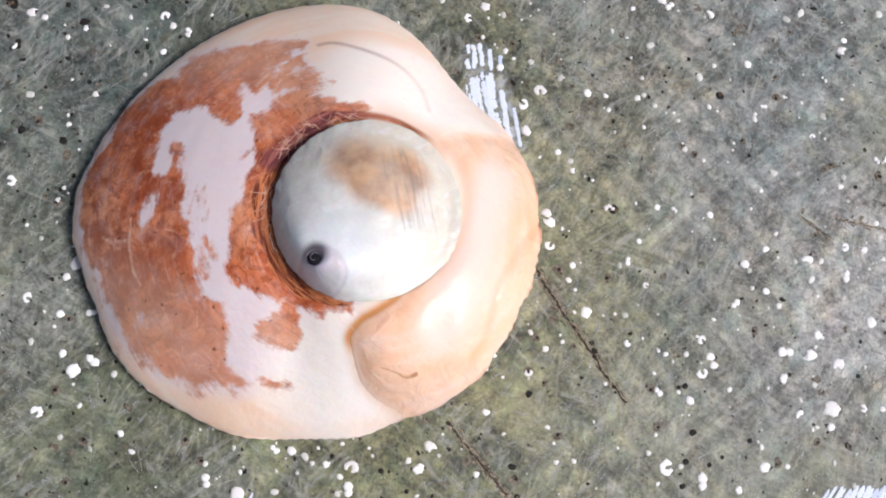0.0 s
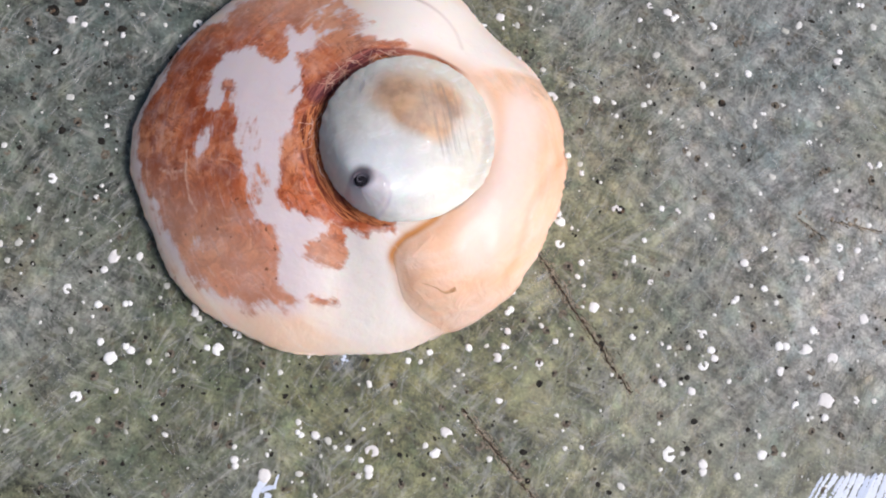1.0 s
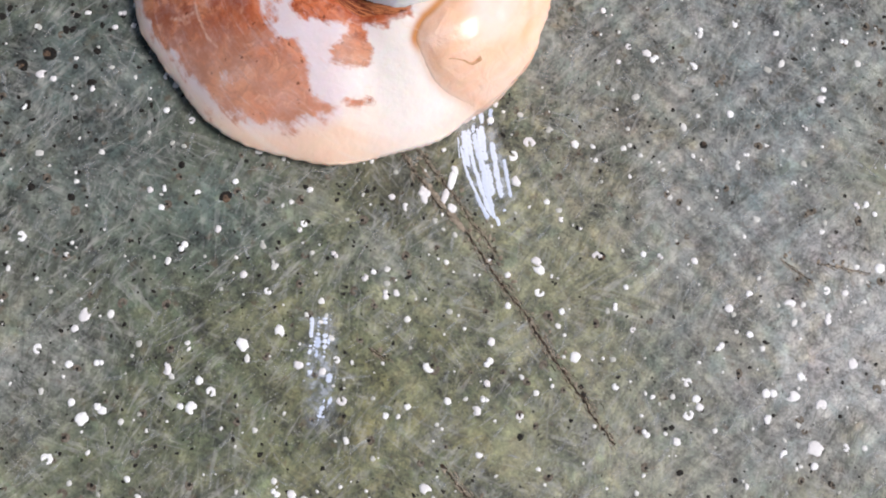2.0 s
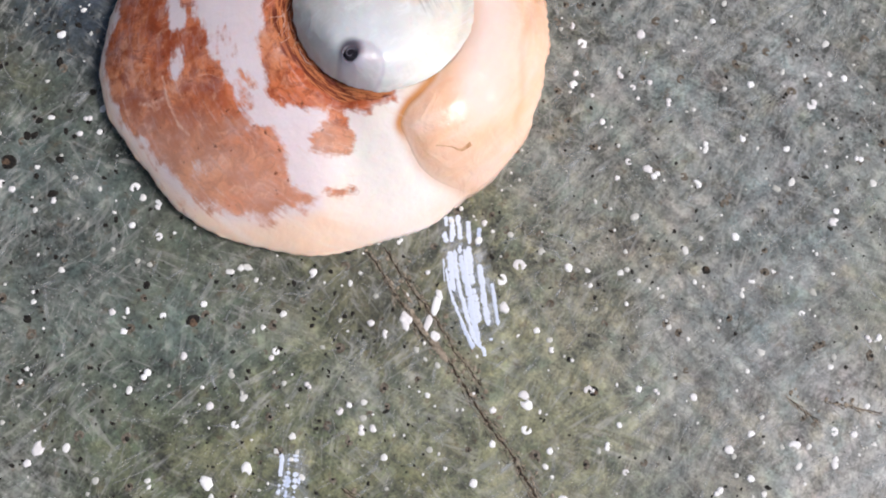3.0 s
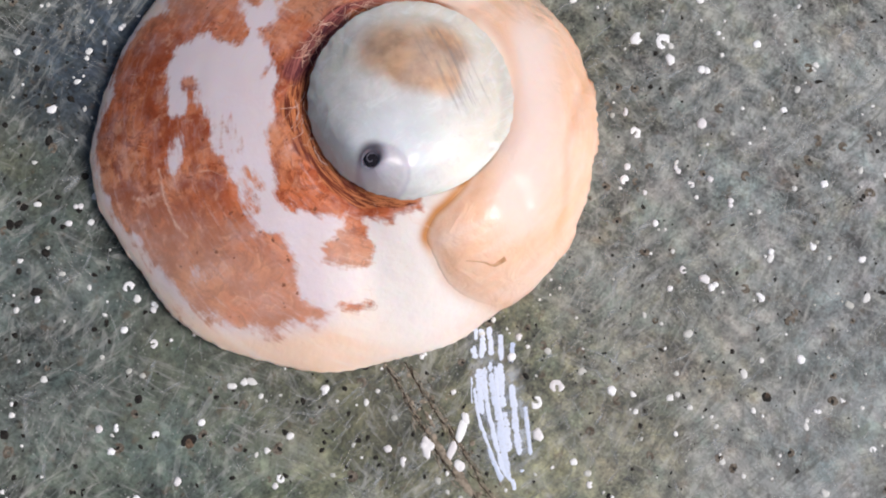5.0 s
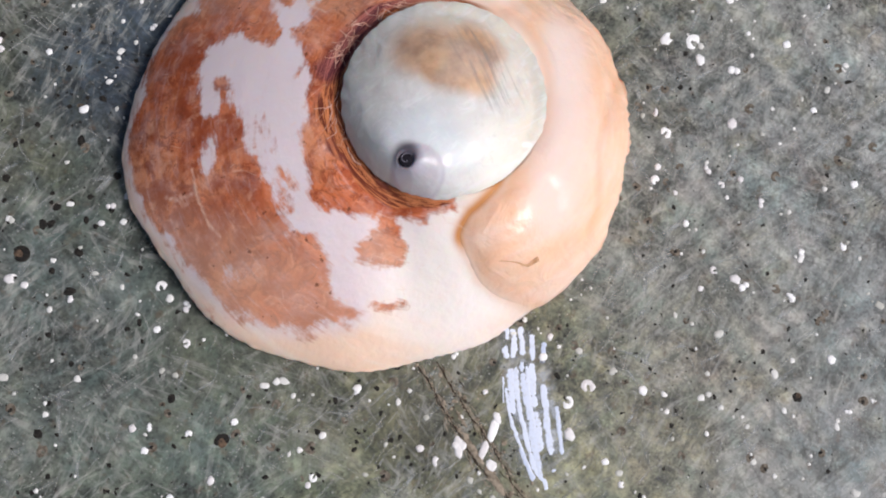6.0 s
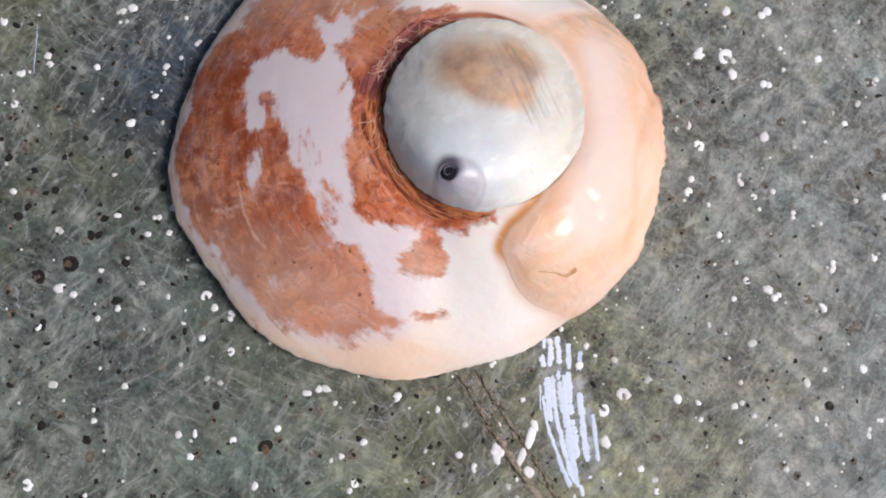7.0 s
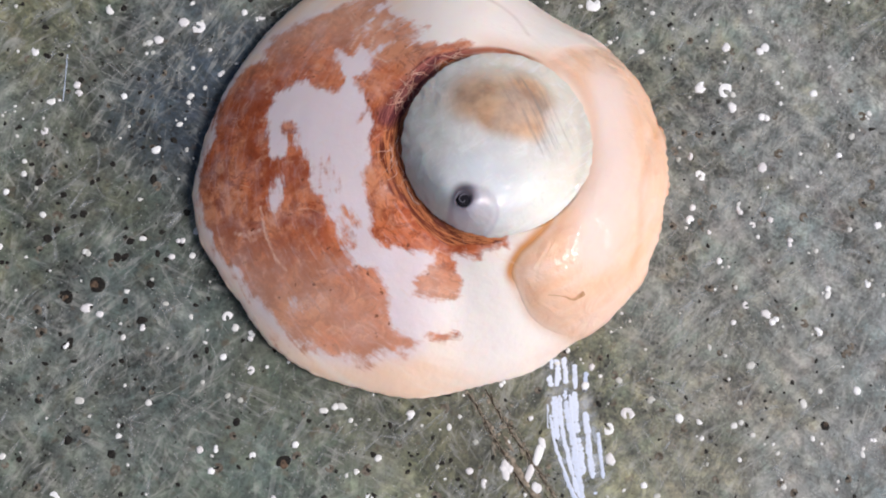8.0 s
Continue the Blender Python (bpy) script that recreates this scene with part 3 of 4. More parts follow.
SHORT_STROKES = [
    (((9.31, 11.78), (9.34, 10.87)), 0.30),
    (((9.78, 11.73), (9.88, 10.6), (9.72, 9.4)), 0.47),
    (((10.39, 11.89), (10.57, 9.62)), 0.43),
    (((11.33, 11.3), (11.34, 9.19)), 0.38),
    (((12.32, 10.66), (12.12, 8.98)), 0.34),
    (((10.26, 2.21), (10.83, 0.75), (11.28, -0.25)), 0.34),
    (((12.09, -0.09), (12.29, -0.96)), 0.30),
    (((9.1, 10.3), (9.3, 9.35)), 0.34),
    (((12.83, 0.63), (12.91, 0.43)), 0.30),
    (((8.94, 7.91), (8.98, 5.79)), 0.11),
]
smear("streaky bluish-white brush smear of dried paint on the slab", LONG_STROKES + SHORT_STROKES, 11, [(9.9, 11.8, 11.3, -0.2, 3.4), (11.8, 9.0, 13.2, 1.0, 2.4)])
smear("faint broken brush smear of pale paint on the slab", [
    straight(-5.6, -8.7, -6.0, -12.2, 0.05, 0.30), straight(-5.0, -8.8, -5.4, -12.5, 0.05, 0.42), straight(-4.4, -8.7, -4.7, -12.6, 0.05, 0.38), straight(-3.9, -8.9, -4.2, -11.4, 0.0, 0.25),
    straight(-4.2, -14.0, -5.7, -18.8, 0.1, 0.45), straight(-3.7, -14.3, -5.0, -18.0, 0.1, 0.25), straight(-4.7, -9.3, -6.2, -13.2, 0.0, 0.35), straight(-5.3, -12.8, -6.6, -14.6, 0.0, 0.5),
], 12, [(-4.6, -8.0, -5.4, -19.0, 3.4)], 0.75)
smear("dry-brushed solid patch of white paint on the slab", [
    straight(36.9 + 0.40 * i, -33.2 - 0.16 * i, 39.0 + 0.42 * i + 0.3 * (i % 3), -30.4 - 0.02 * i + 0.25 * (i % 2), 0.08, 0.22 + 0.03 * min(i, 9)) for i in range(17)
], 13)
smear("curled flake of white paint on the slab", [
    straight(-13.7, -30.6, -12.7, -28.2, 0.25, 0.62), straight(-13.0, -29.2, -11.7, -28.9, 0.1, 0.42), straight(-11.8, -29.1, -11.4, -27.8, 0.1, 0.20), straight(-12.6, -30.5, -12.3, -29.4, 0.1, 0.5),
], 15)
smear("thin straight scratch of white paint on the slab", [straight(-33.0, 38.0, -33.1, 33.6, 0.03, 0.06)], 14)


# ---- flecks of dried white paint ----
FLECK_MESHES = []
for i in range(18):
    rng = random.Random(100 + i)
    v, f = blob(rng, 0.90, 0.22, 13, rng.choice((0.75, 0.9, 1.0, 1.1, 1.3)), 0.15)
    if i % 6 == 5:
        v, f = ring_chip(rng)
    elif i % 6 == 3:
        # two flecks run together
        v, f = joined([moved(blob(rng, 0.62, 0.22, 11, 1.1, 0.15), -0.42, 0.12), moved(blob(rng, 0.55, 0.26, 11, 1.0, 0.18), 0.48, -0.15, 1.0)])
    elif i % 6 == 1:
        # a chip with a torn side
        v = [(x * (0.45 if x > 0.25 and abs(y) < 0.45 else 1), y * 1.05, z) for x, y, z in v]
    me = bpy.data.meshes.new("paint_fleck")
    me.from_pydata([tuple(c * MM for c in p) for p in v], [], f)
    me.polygons.foreach_set("use_smooth", [True] * len(me.polygons))
    me.materials.append(FLECK)
    FLECK_MESHES.append(me)


def fleck(x, y, r, k, turn):
    ob = new("paint_fleck", FLECK_MESHES[k % len(FLECK_MESHES)])
    ob.parent = GROUND
    ob.location, ob.rotation_euler, ob.scale = (x * MM, y * MM, 0.004 * MM), (0, 0, turn), (r, r, min(r, 0.4))
    return ob


# place in millimetres and radius of the larger flecks
FLECKS_A = [
    (-37.3, 25.5, 0.33), (-35.8, 38.2, 0.29), (-12.7, -27.9, 0.72), (-15.3, -26.6, 0.46), (-22.3, -22.3, 0.36), (-29.2, -20.2, 0.46), (-26.2, -16.8, 0.61), (-16.7, -16.4, 0.51),
    (-17.6, -16.2, 0.36), (-24.6, -16.0, 0.51), (-27.1, -15.3, 0.36), (-14.9, -15.1, 0.41), (-15.9, -14.0, 0.41), (-18.7, -12.8, 0.51), (-27.3, -11.9, 0.41), (-24.7, -11.9, 0.36),
    (-12.0, -10.9, 0.56), (-30.0, -10.4, 0.41), (-26.8, -8.7, 0.41), (-25.9, -7.5, 0.46), (-11.7, -4.5, 0.41), (-17.1, -1.6, 0.41), (-13.9, -0.1, 0.41), (-31.6, -0.0, 0.41),
    (-19.0, 2.2, 0.31), (-15.7, 3.5, 0.26), (-20.0, 3.9, 0.36), (-18.7, 4.0, 0.26), (-12.2, 4.4, 0.31), (-16.1, 10.5, 0.31), (-18.4, 11.6, 0.31), (-31.4, 12.4, 0.29),
]
FLECKS_B = [
    (-16.2, 13.2, 0.29), (-16.1, 13.6, 0.26), (-25.2, 14.0, 0.26), (-18.2, 15.0, 0.41), (-28.8, 15.1, 0.36), (-29.9, 15.6, 0.36), (-23.1, 20.1, 0.31), (-22.4, 21.5, 0.31),
    (-24.9, 29.5, 0.48), (-34.5, 31.0, 0.29), (-27.9, 34.3, 0.29), (-31.8, 34.5, 0.29), (-32.0, 35.2, 0.38), (-19.6, 36.6, 0.29), (-25.2, 39.6, 0.43), (-21.8, 40.9, 0.53),
    (-23.1, 41.3, 0.48), (-16.3, 41.9, 0.29), (-17.8, 42.4, 0.33), (-3.4, -28.0, 0.51), (2.7, -26.6, 0.46), (-3.1, -26.2, 0.56), (-5.2, -25.8, 0.36), (3.8, -24.8, 0.41),
    (-8.1, -24.5, 0.46), (-9.5, -24.3, 0.36), (8.8, -22.1, 0.41), (12.8, -18.8, 0.31), (0.6, -18.1, 0.31), (8.9, -18.1, 0.41), (2.6, -17.4, 0.36), (9.7, -17.2, 0.31),
]
FLECKS_C = [
    (6.3, -17.1, 0.36), (-3.3, -16.5, 0.41), (10.0, -15.7, 0.36), (4.7, -14.0, 0.51), (-4.9, -13.8, 0.41), (10.3, -13.8, 0.41), (-7.0, -13.1, 0.41), (-3.6, -12.8, 0.31),
    (10.7, -11.9, 0.46), (-8.6, -9.9, 0.41), (12.5, -8.6, 0.36), (1.2, -7.0, 0.36), (2.2, -6.9, 0.41), (-9.5, -6.1, 0.31), (12.7, -5.7, 0.31), (-0.6, -5.3, 0.31),
    (0.2, -4.8, 0.31), (-3.3, -3.0, 0.31), (-6.4, -0.5, 0.26), (-6.0, 0.1, 0.31), (8.0, 0.9, 0.41), (3.5, 1.3, 0.36), (2.3, 2.3, 0.36), (5.4, 2.5, 0.46),
    (14.2, 3.3, 0.46), (14.1, 5.9, 0.46), (7.5, 6.7, 0.26), (-2.7, 6.9, 0.31), (12.2, 9.5, 0.41), (5.1, 9.6, 0.26), (12.8, 11.1, 0.36), (9.6, 14.4, 0.36),
]
FLECKS_D = [
    (11.2, 15.5, 0.46), (13.7, 44.1, 0.62), (30.7, -30.0, 0.41), (27.5, -29.1, 0.61), (33.3, -28.2, 0.51), (24.5, -27.7, 0.61), (39.8, -25.0, 0.41), (37.0, -23.7, 0.41),
    (27.1, -22.0, 0.46), (24.3, -21.1, 0.36), (35.9, -20.5, 0.41), (28.5, -19.6, 0.46), (29.6, -19.0, 0.46), (38.6, -18.5, 0.46), (29.4, -18.2, 0.46), (36.4, -18.1, 0.56),
    (25.3, -17.8, 0.31), (28.8, -16.7, 0.36), (39.6, -16.7, 0.41), (21.9, -16.7, 0.31), (18.4, -13.7, 0.61), (32.2, -13.5, 0.41), (35.2, -12.5, 0.36), (24.1, -11.5, 0.26),
    (33.5, -9.9, 0.46), (39.5, -9.7, 0.51), (17.5, -9.4, 0.36), (22.6, -9.2, 0.31), (35.6, -8.6, 0.31), (15.6, -7.5, 0.41), (23.8, -7.4, 0.31), (15.7, -5.3, 0.41),
]
FLECKS_E = [
    (30.7, -5.2, 0.41), (27.4, -4.6, 0.26), (15.5, -4.5, 0.56), (21.3, -4.3, 0.36), (25.8, -4.3, 0.31), (18.2, -0.6, 0.26), (17.0, 1.2, 0.36), (37.0, 5.1, 0.26),
    (20.2, 6.8, 0.41), (15.8, 7.1, 0.51), (35.9, 9.3, 0.41), (32.8, 14.4, 0.41), (25.3, 15.1, 0.29), (28.9, 15.3, 0.38), (28.2, 15.9, 0.41), (26.5, 16.6, 0.31),
    (33.9, 18.2, 0.33), (37.5, 18.7, 0.26), (24.3, 20.5, 0.33), (30.7, 22.3, 0.33), (23.5, 23.1, 0.26), (27.4, 23.8, 0.26), (38.8, 24.0, 0.36), (21.8, 24.2, 0.36),
    (29.1, 24.3, 0.31), (26.3, 25.1, 0.33), (22.1, 25.3, 0.31), (22.9, 28.2, 0.43), (28.6, 29.1, 0.48), (22.1, 30.0, 0.33), (35.7, 30.4, 0.33), (29.0, 33.8, 0.43),
]
FLECKS_F = [
    (26.1, 34.7, 0.43), (25.6, 36.2, 0.62), (33.7, 36.2, 0.43), (23.3, 36.5, 0.43), (30.4, 37.1, 0.24), (29.2, 40.3, 0.53), (25.8, 40.4, 0.53), (43.0, -23.5, 0.31),
    (40.1, -23.4, 0.77), (41.2, -19.4, 0.51), (44.8, -15.8, 0.61), (43.0, -11.4, 0.46), (45.0, -9.0, 0.36), (43.2, -8.7, 0.36), (48.8, -6.8, 0.56), (50.6, -4.4, 0.36),
    (49.1, -1.4, 0.31), (47.4, -0.5, 0.31), (48.4, -0.4, 0.31), (41.4, 2.0, 0.26), (51.2, 3.3, 0.46), (45.4, 10.5, 0.36), (45.7, 11.5, 0.36), (48.5, 16.5, 0.36),
    (41.6, 17.6, 0.41), (44.5, 22.0, 0.46), (48.0, 24.5, 0.36),
]
count = 0
FLECK_TABLES = (FLECKS_A, FLECKS_B, FLECKS_C, FLECKS_D, FLECKS_E, FLECKS_F)
for table in FLECK_TABLES:
    for x, y, r in table:
        fleck(x, y, r * (1.2 if count % 6 in (1, 3, 5) else 1.0), count, count * 1.7)
        count += 1


CHIPS = ((8.08, 3.7, 0.48, 1.08, -0.26), (7.31, 2.15, 0.42, 0.91, -0.35), (8.42, 4.65, 0.38, 0.59, 0.35), (5.32, 2.41, 0.48, 1.02, 0.09), (7.82, 0.98, 0.48, 0.53, 0.0))
for x, y, rx, ry, turn in CHIPS:
    chip = fleck(x, y, 0.4, 0, turn)
    chip.scale = (rx, ry, 0.4)


PITS = (
    (18.7, -16.5), (18.9, -17.2), (27.1, -24.8), (42.9, -20.6), (28.3, -27.7), (25.7, -29.4), (26.2, -27.3), (10.8, -26.9), (11.0, -29.5),
    (17.5, -30.1), (18.5, -30.9), (41.1, -26.7), (26.8, -20.7), (12.7, -20.7), (32.2, -25.8), (9.77, 5.36), (10.31, 4.69), (9.66, 5.1), (45.0, -3.0), (-22.0, 24.0),
)


def blisters():
    """Small burst blisters with brown broken rims round a dark pit."""
    rng = random.Random(31)
    rims, cores = [], []
    for _ in range(280):
        x, y = rng.uniform(-40, 56), rng.uniform(-38, 48)
        s = rng.uniform(0.25, 0.6)
        v, f = ring_chip(rng)
        rims.append(moved(([(p * s, q * s * 0.8, r * 0.2) for p, q, r in v], f), x, y, rng.uniform(0, 6), 0.01))
        if rng.random() < 0.6:
            cores.append(moved(blob(rng, 0.35 * s, 0.03, 8, 1.2, 0.4), x, y, rng.uniform(0, 6)))
    tagged(part("blister_rim", *joined(rims), RIMS, GROUND, "brown broken rims of burst blisters"), kind="stuff")
    tagged(part("blister_pit", *joined(cores), GRIT, GROUND, "dark pits of burst blisters"), kind="stuff")


blisters()


def loose_specks():
    """Small paint specks and dark grit, strewn unevenly."""
    rng = random.Random(21)
    white, dark = [], []
    for _ in range(2000):
        x, y = rng.uniform(-46, 62), rng.uniform(-38, 52)
        if rng.random() < 0.55 + 0.6 * noise.noise((x * 0.09, y * 0.09, 8.0)):
            white.append(moved(blob(rng, min(0.09 + rng.expovariate(12), 0.30), 0.05, 8, rng.choice((1, 1, 1.4))), x, y, rng.uniform(0, 6)))
    for _ in range(4200):
        x, y = rng.uniform(-46, 62), rng.uniform(-38, 52)
        if rng.random() < (0.5 if x > -16 else 0.85) + 0.8 * noise.noise((x * 0.06, y * 0.06, 2.0)):
            dark.append(moved(blob(rng, min(0.04 + rng.expovariate(20), 0.20), 0.03, 8, rng.choice((1, 1, 1.25, 1.6)), 0.42), x, y, rng.uniform(0, 6)))
    for x, y in PITS:
        dark.append(moved(blob(rng, rng.uniform(0.18, 0.30), 0.03, 9, 1.15, 0.15), x, y, rng.uniform(0, 6)))
    # grit washed up against the shell
    for _ in range(60):
        x, y = rng.gauss(0, 9), rng.gauss(3, 5)
        dark.append(moved(blob(rng, rng.uniform(0.06, 0.20), 0.04, 8, rng.choice((1, 1.3, 1.7)), 0.4), x, y, rng.uniform(0, 6)))
    # round pits worn into the skin of the slab
    for _ in range(60):
        x, y = rng.gauss(-30, 7), rng.gauss(23, 12)
        size = rng.uniform(0.14, 0.36)
        dark.append(moved(blob(rng, size, 0.03, 10, rng.choice((1, 1.1, 1.3)), 0.2), x, y, rng.uniform(0, 6)))
    # dark blobs at the edge of some flecks, standing in for shadow spots
    for table in FLECK_TABLES:
        for x, y, r in table:
            if rng.random() < 0.3:
                a = rng.uniform(0, 6.28)
                dark.append(moved(blob(rng, 0.35 * r, 0.05, 7, 1.2, 0.25), x + 0.95 * r * math.cos(a), y + 0.95 * r * math.sin(a), a))
    tagged(part("paint_speck", *joined(white), SPECKS, GROUND, "tiny dried paint specks"), kind="stuff")
    tagged(part("dark_grit", *joined(dark), GRIT, GROUND, "black grit and filled pits"), kind="stuff")


loose_specks()


def brown_pit(x, y, r, seed):
    """A burst blister: a brown floor with a dark broken rim."""
    rng = random.Random(seed)
    top = new("burst_blister")
    top.parent = GROUND
    top["label"] = "round brown burst blister with a dark rim"
    part("blister_floor", *moved(blob(rng, r, 0.02, 12, 1.15, 0.15), x, y, rng.uniform(0, 6), 0.006), CRUST, top)
    v, f = ring_chip(rng)
    part("blister_rim", *moved(([(p * r * 1.7, q * r * 1.5, z * 0.25) for p, q, z in v], f), x, y, rng.uniform(0, 6), 0.012), GRIT, top)


for i, (x, y, r) in enumerate(((-13.1, 2.9, 0.42), (-29.3, 17.6, 0.5), (21.8, -4.4, 0.32), (-31.7, 16.5, 0.4), (32.9, 6.3, 0.3))):
    brown_pit(x, y, r, 60 + i)


# ---- the shell ----
RIM = (19.32, -0.42, 3.05, 0.05, 0.06, 0.2, -0.32, 0.28, 0.12, -0.27, 0.22, -0.14, -0.06, -0.12, -0.12, 0.1, -0.02, -0.03, 0.03, 0.0, 0.11)
SPIRE_X, SPIRE_Y, SPIRE_A, SPIRE_B = 4.65, 3.05, 7.60, 7.55
HOLE = (1.7, -2.2)
TIP = 13.3


def rim(th):
    r = RIM[0] + 0 * th
    for k in range(1, len(RIM) // 2 + 1):
        r = r + RIM[2 * k - 1] * np.cos(k * th) + RIM[2 * k] * np.sin(k * th)
    return r


def scallop(th):
    teeth = np.exp(-((np.degrees(th) - 8) / 17) ** 2)
    return 0.045 * np.sin(37 * th + 4 * np.sin(3 * th)) * (0.5 + 0.5 * np.sin(2 * th + 1)) + 0.10 * np.sin(19 * th + 5 * np.sin(2 * th)) * (0.3 + 0.7 * ease(-0.6, 0.4, np.cos(th + 0.3))) + 0.030 * np.sin(89 * th + 6 * np.sin(5 * th)) + 0.07 * teeth * np.sin(141 * th + 2 * np.sin(9 * th))


def spire_rho(x, y):
    return np.hypot((x - SPIRE_X) / SPIRE_A, (y - SPIRE_Y) / SPIRE_B)


def girth(th):
    """Height of the widest line of the shell above the slab."""
    d = (np.degrees(th) + 185) % 360 - 180
    return 1.5 + 5.1 * np.exp(-(d / 42) ** 2)


def body_height(x, y):
    th = np.arctan2(y, x)
    u = np.hypot(x, y) / rim(th)
    w = ease(-0.2, 0.8, np.cos(th - 0.3))
    low = girth(th)
    z = low + (10.2 + 0.9 * w - low) * np.clip(1 - u ** (1.75 + 2.05 * w), 0, 1) ** (0.84 + 0.16 * w)
    rho = spire_rho(x, y)
    turn = np.arctan2(y - SPIRE_Y, x - SPIRE_X)
    left = ease(0.3, -0.5, np.cos(turn - 0.2))
    # the canal beside the suture, deepest at the upper turn
    z = z - (0.40 + 0.45 * np.clip(np.sin(turn), 0, 1)) * left * np.exp(-((rho - 1.05) / 0.11) ** 2)
    # growth ridges that run round towards the lip
    z = z + 0.10 * scallop(th) * ease(0.85, 1.0, u)
    z = z - 3.0 * ease(0.985, 0.86, rho)
    return z


# inner edge of the lip, from the margin round the spire and back to the margin
LIP = ((16.2, 14.6), (14.0, 13.9), (12.3, 13.3), (9.9, 12.0), (8.9, 10.6), (10.4, 9.5), (11.7, 7.6), (12.3, 5.2), (12.2, 3.4), (11.6, 1.1), (10.2, -0.8), (9.1, -2.1), (8.6, -3.4), (7.2, -4.9), (6.5, -5.5), (5.9, -6.5), (5.8, -7.2), (6.3, -8.1), (6.8, -9.0), (7.5, -10.0), (8.7, -10.8), (10.4, -11.3), (13.1, -11.8), (15.0, -12.0))


def along(curve, x, y, far=9.0):
    """Distance from a curve, and on which side of it."""
    best, side = np.full(np.shape(x), far), np.zeros(np.shape(x))
    for (x0, y0), (x1, y1) in zip(curve, curve[1:]):
        d = stroke(x, y, x0, y0, x1, y1)
        s = (x1 - x0) * (y - y0) - (y1 - y0) * (x - x0)
        near = d < best
        best, side = np.where(near, d, best), np.where(near, s, side)
    return best, side


def inside(outline, x, y):
    """Millimetres inside a closed outline, negative outside it."""
    best, odd = np.full(np.shape(x), 99.0), np.zeros(np.shape(x), bool)
    for (x0, y0), (x1, y1) in zip(outline, outline[1:] + outline[:1]):
        best = np.minimum(best, stroke(x, y, x0, y0, x1, y1))
        if y0 != y1:
            odd ^= ((y0 > y) != (y1 > y)) & (x < x0 + (x1 - x0) * (y - y0) / (y1 - y0))
    return np.where(odd, best, -best)


LIP_CURVE = rounded(LIP, 3)


def lip_depth(x, y):
    """Distance inside the lip's inner edge, negative outside it."""
    best, side = along(LIP_CURVE, x, y, 99.0)
    return np.where(side > 0, best, -best)


ARC = rounded(((-3.1, 17.3), (-1.8, 17.8), (0.8, 17.6), (3.3, 17.2), (5.0, 16.5), (6.5, 15.2), (7.5, 13.3)), 4)
SUTURE = rounded(((-0.9, 10.3), (1.0, 10.75), (2.9, 11.1), (5.2, 11.15), (8.0, 10.45), (9.0, 9.9)), 4)
FOLD = rounded(((19.5, 7.6), (18.3, 5.4), (16.9, 1.8), (16.4, -0.5), (16.5, -2.2), (16.3, -4.3), (15.8, -6.0), (15.5, -7.7), (15.5, -9.0)), 3)
VEINS = (((-14.2, -1.3), (-13.8, -3.4), (-12.9, -5.5), (-12.0, -6.4)), ((-16.6, -3.1), (-15.3, -3.5), (-14.2, -3.1)), ((-7.6, 16.5), (-6.4, 13.8), (-7.2, 12.2)), ((-3.6, 14.4), (-5.2, 13.6), (-5.6, 11.4), (-4.2, 10.6)))
# outlines of the rusty field and of the white flames within it
FIELD = [(2.8, 11.2), (2.1, 12.0), (0.3, 11.6), (-1.5, 11.9), (-1.6, 13.1), (-2.3, 14.3), (-4.1, 15.4), (-4.4, 17.3), (-6.7, 17.2), (-9.5, 16.3), (-11.4, 15.7), (-13.7, 14.6), (-14.7, 13.5), (-14.1, 12.3), (-15.4, 11.9), (-17.1, 11.0), (-17.7, 9.7), (-18.5, 7.4), (-18.7, 5.2), (-19.5, 2.7), (-19.5, 0.3), (-18.9, -2.0), (-18.0, -4.3), (-15.8, -6.8), (-14.2, -9.1), (-12.1, -11.2), (-9.5, -12.7), (-7.2, -13.3), (-5.4, -13.5), (-4.1, -13.1), (-2.4, -13.1), (-1.0, -12.5), (-1.0, -11.8), (2.3, -9.4), (3.4, -5.3), (5.1, -4.8)]
FLAME_OUTER = [(-8.2, 12.1), (-7.8, 9.0), (-8.5, 8.3), (-9.6, 8.7), (-10.5, 9.5), (-11.6, 9.4), (-13.3, 8.1), (-13.0, 7.9), (-13.6, 6.5), (-13.9, 5.1), (-14.0, 3.9), (-13.7, 3.0), (-13.1, 2.7), (-12.6, 2.8), (-12.5, 4.2), (-12.3, 5.3), (-11.8, 5.5), (-11.2, 4.2), (-10.7, 3.0), (-10.2, 1.8), (-10.0, 0.4), (-9.6, -0.3), (-9.1, -0.9), (-8.5, -2.5), (-8.0, -2.9), (-7.7, -4.2), (-7.4, -4.9), (-7.1, -5.7), (-6.7, -6.6), (-6.3, -6.8), (-5.6, -6.5), (-4.9, -7.2), (-4.6, -8.0), (-4.3, -9.2), (-3.9, -10.2), (-3.5, -11.2)]
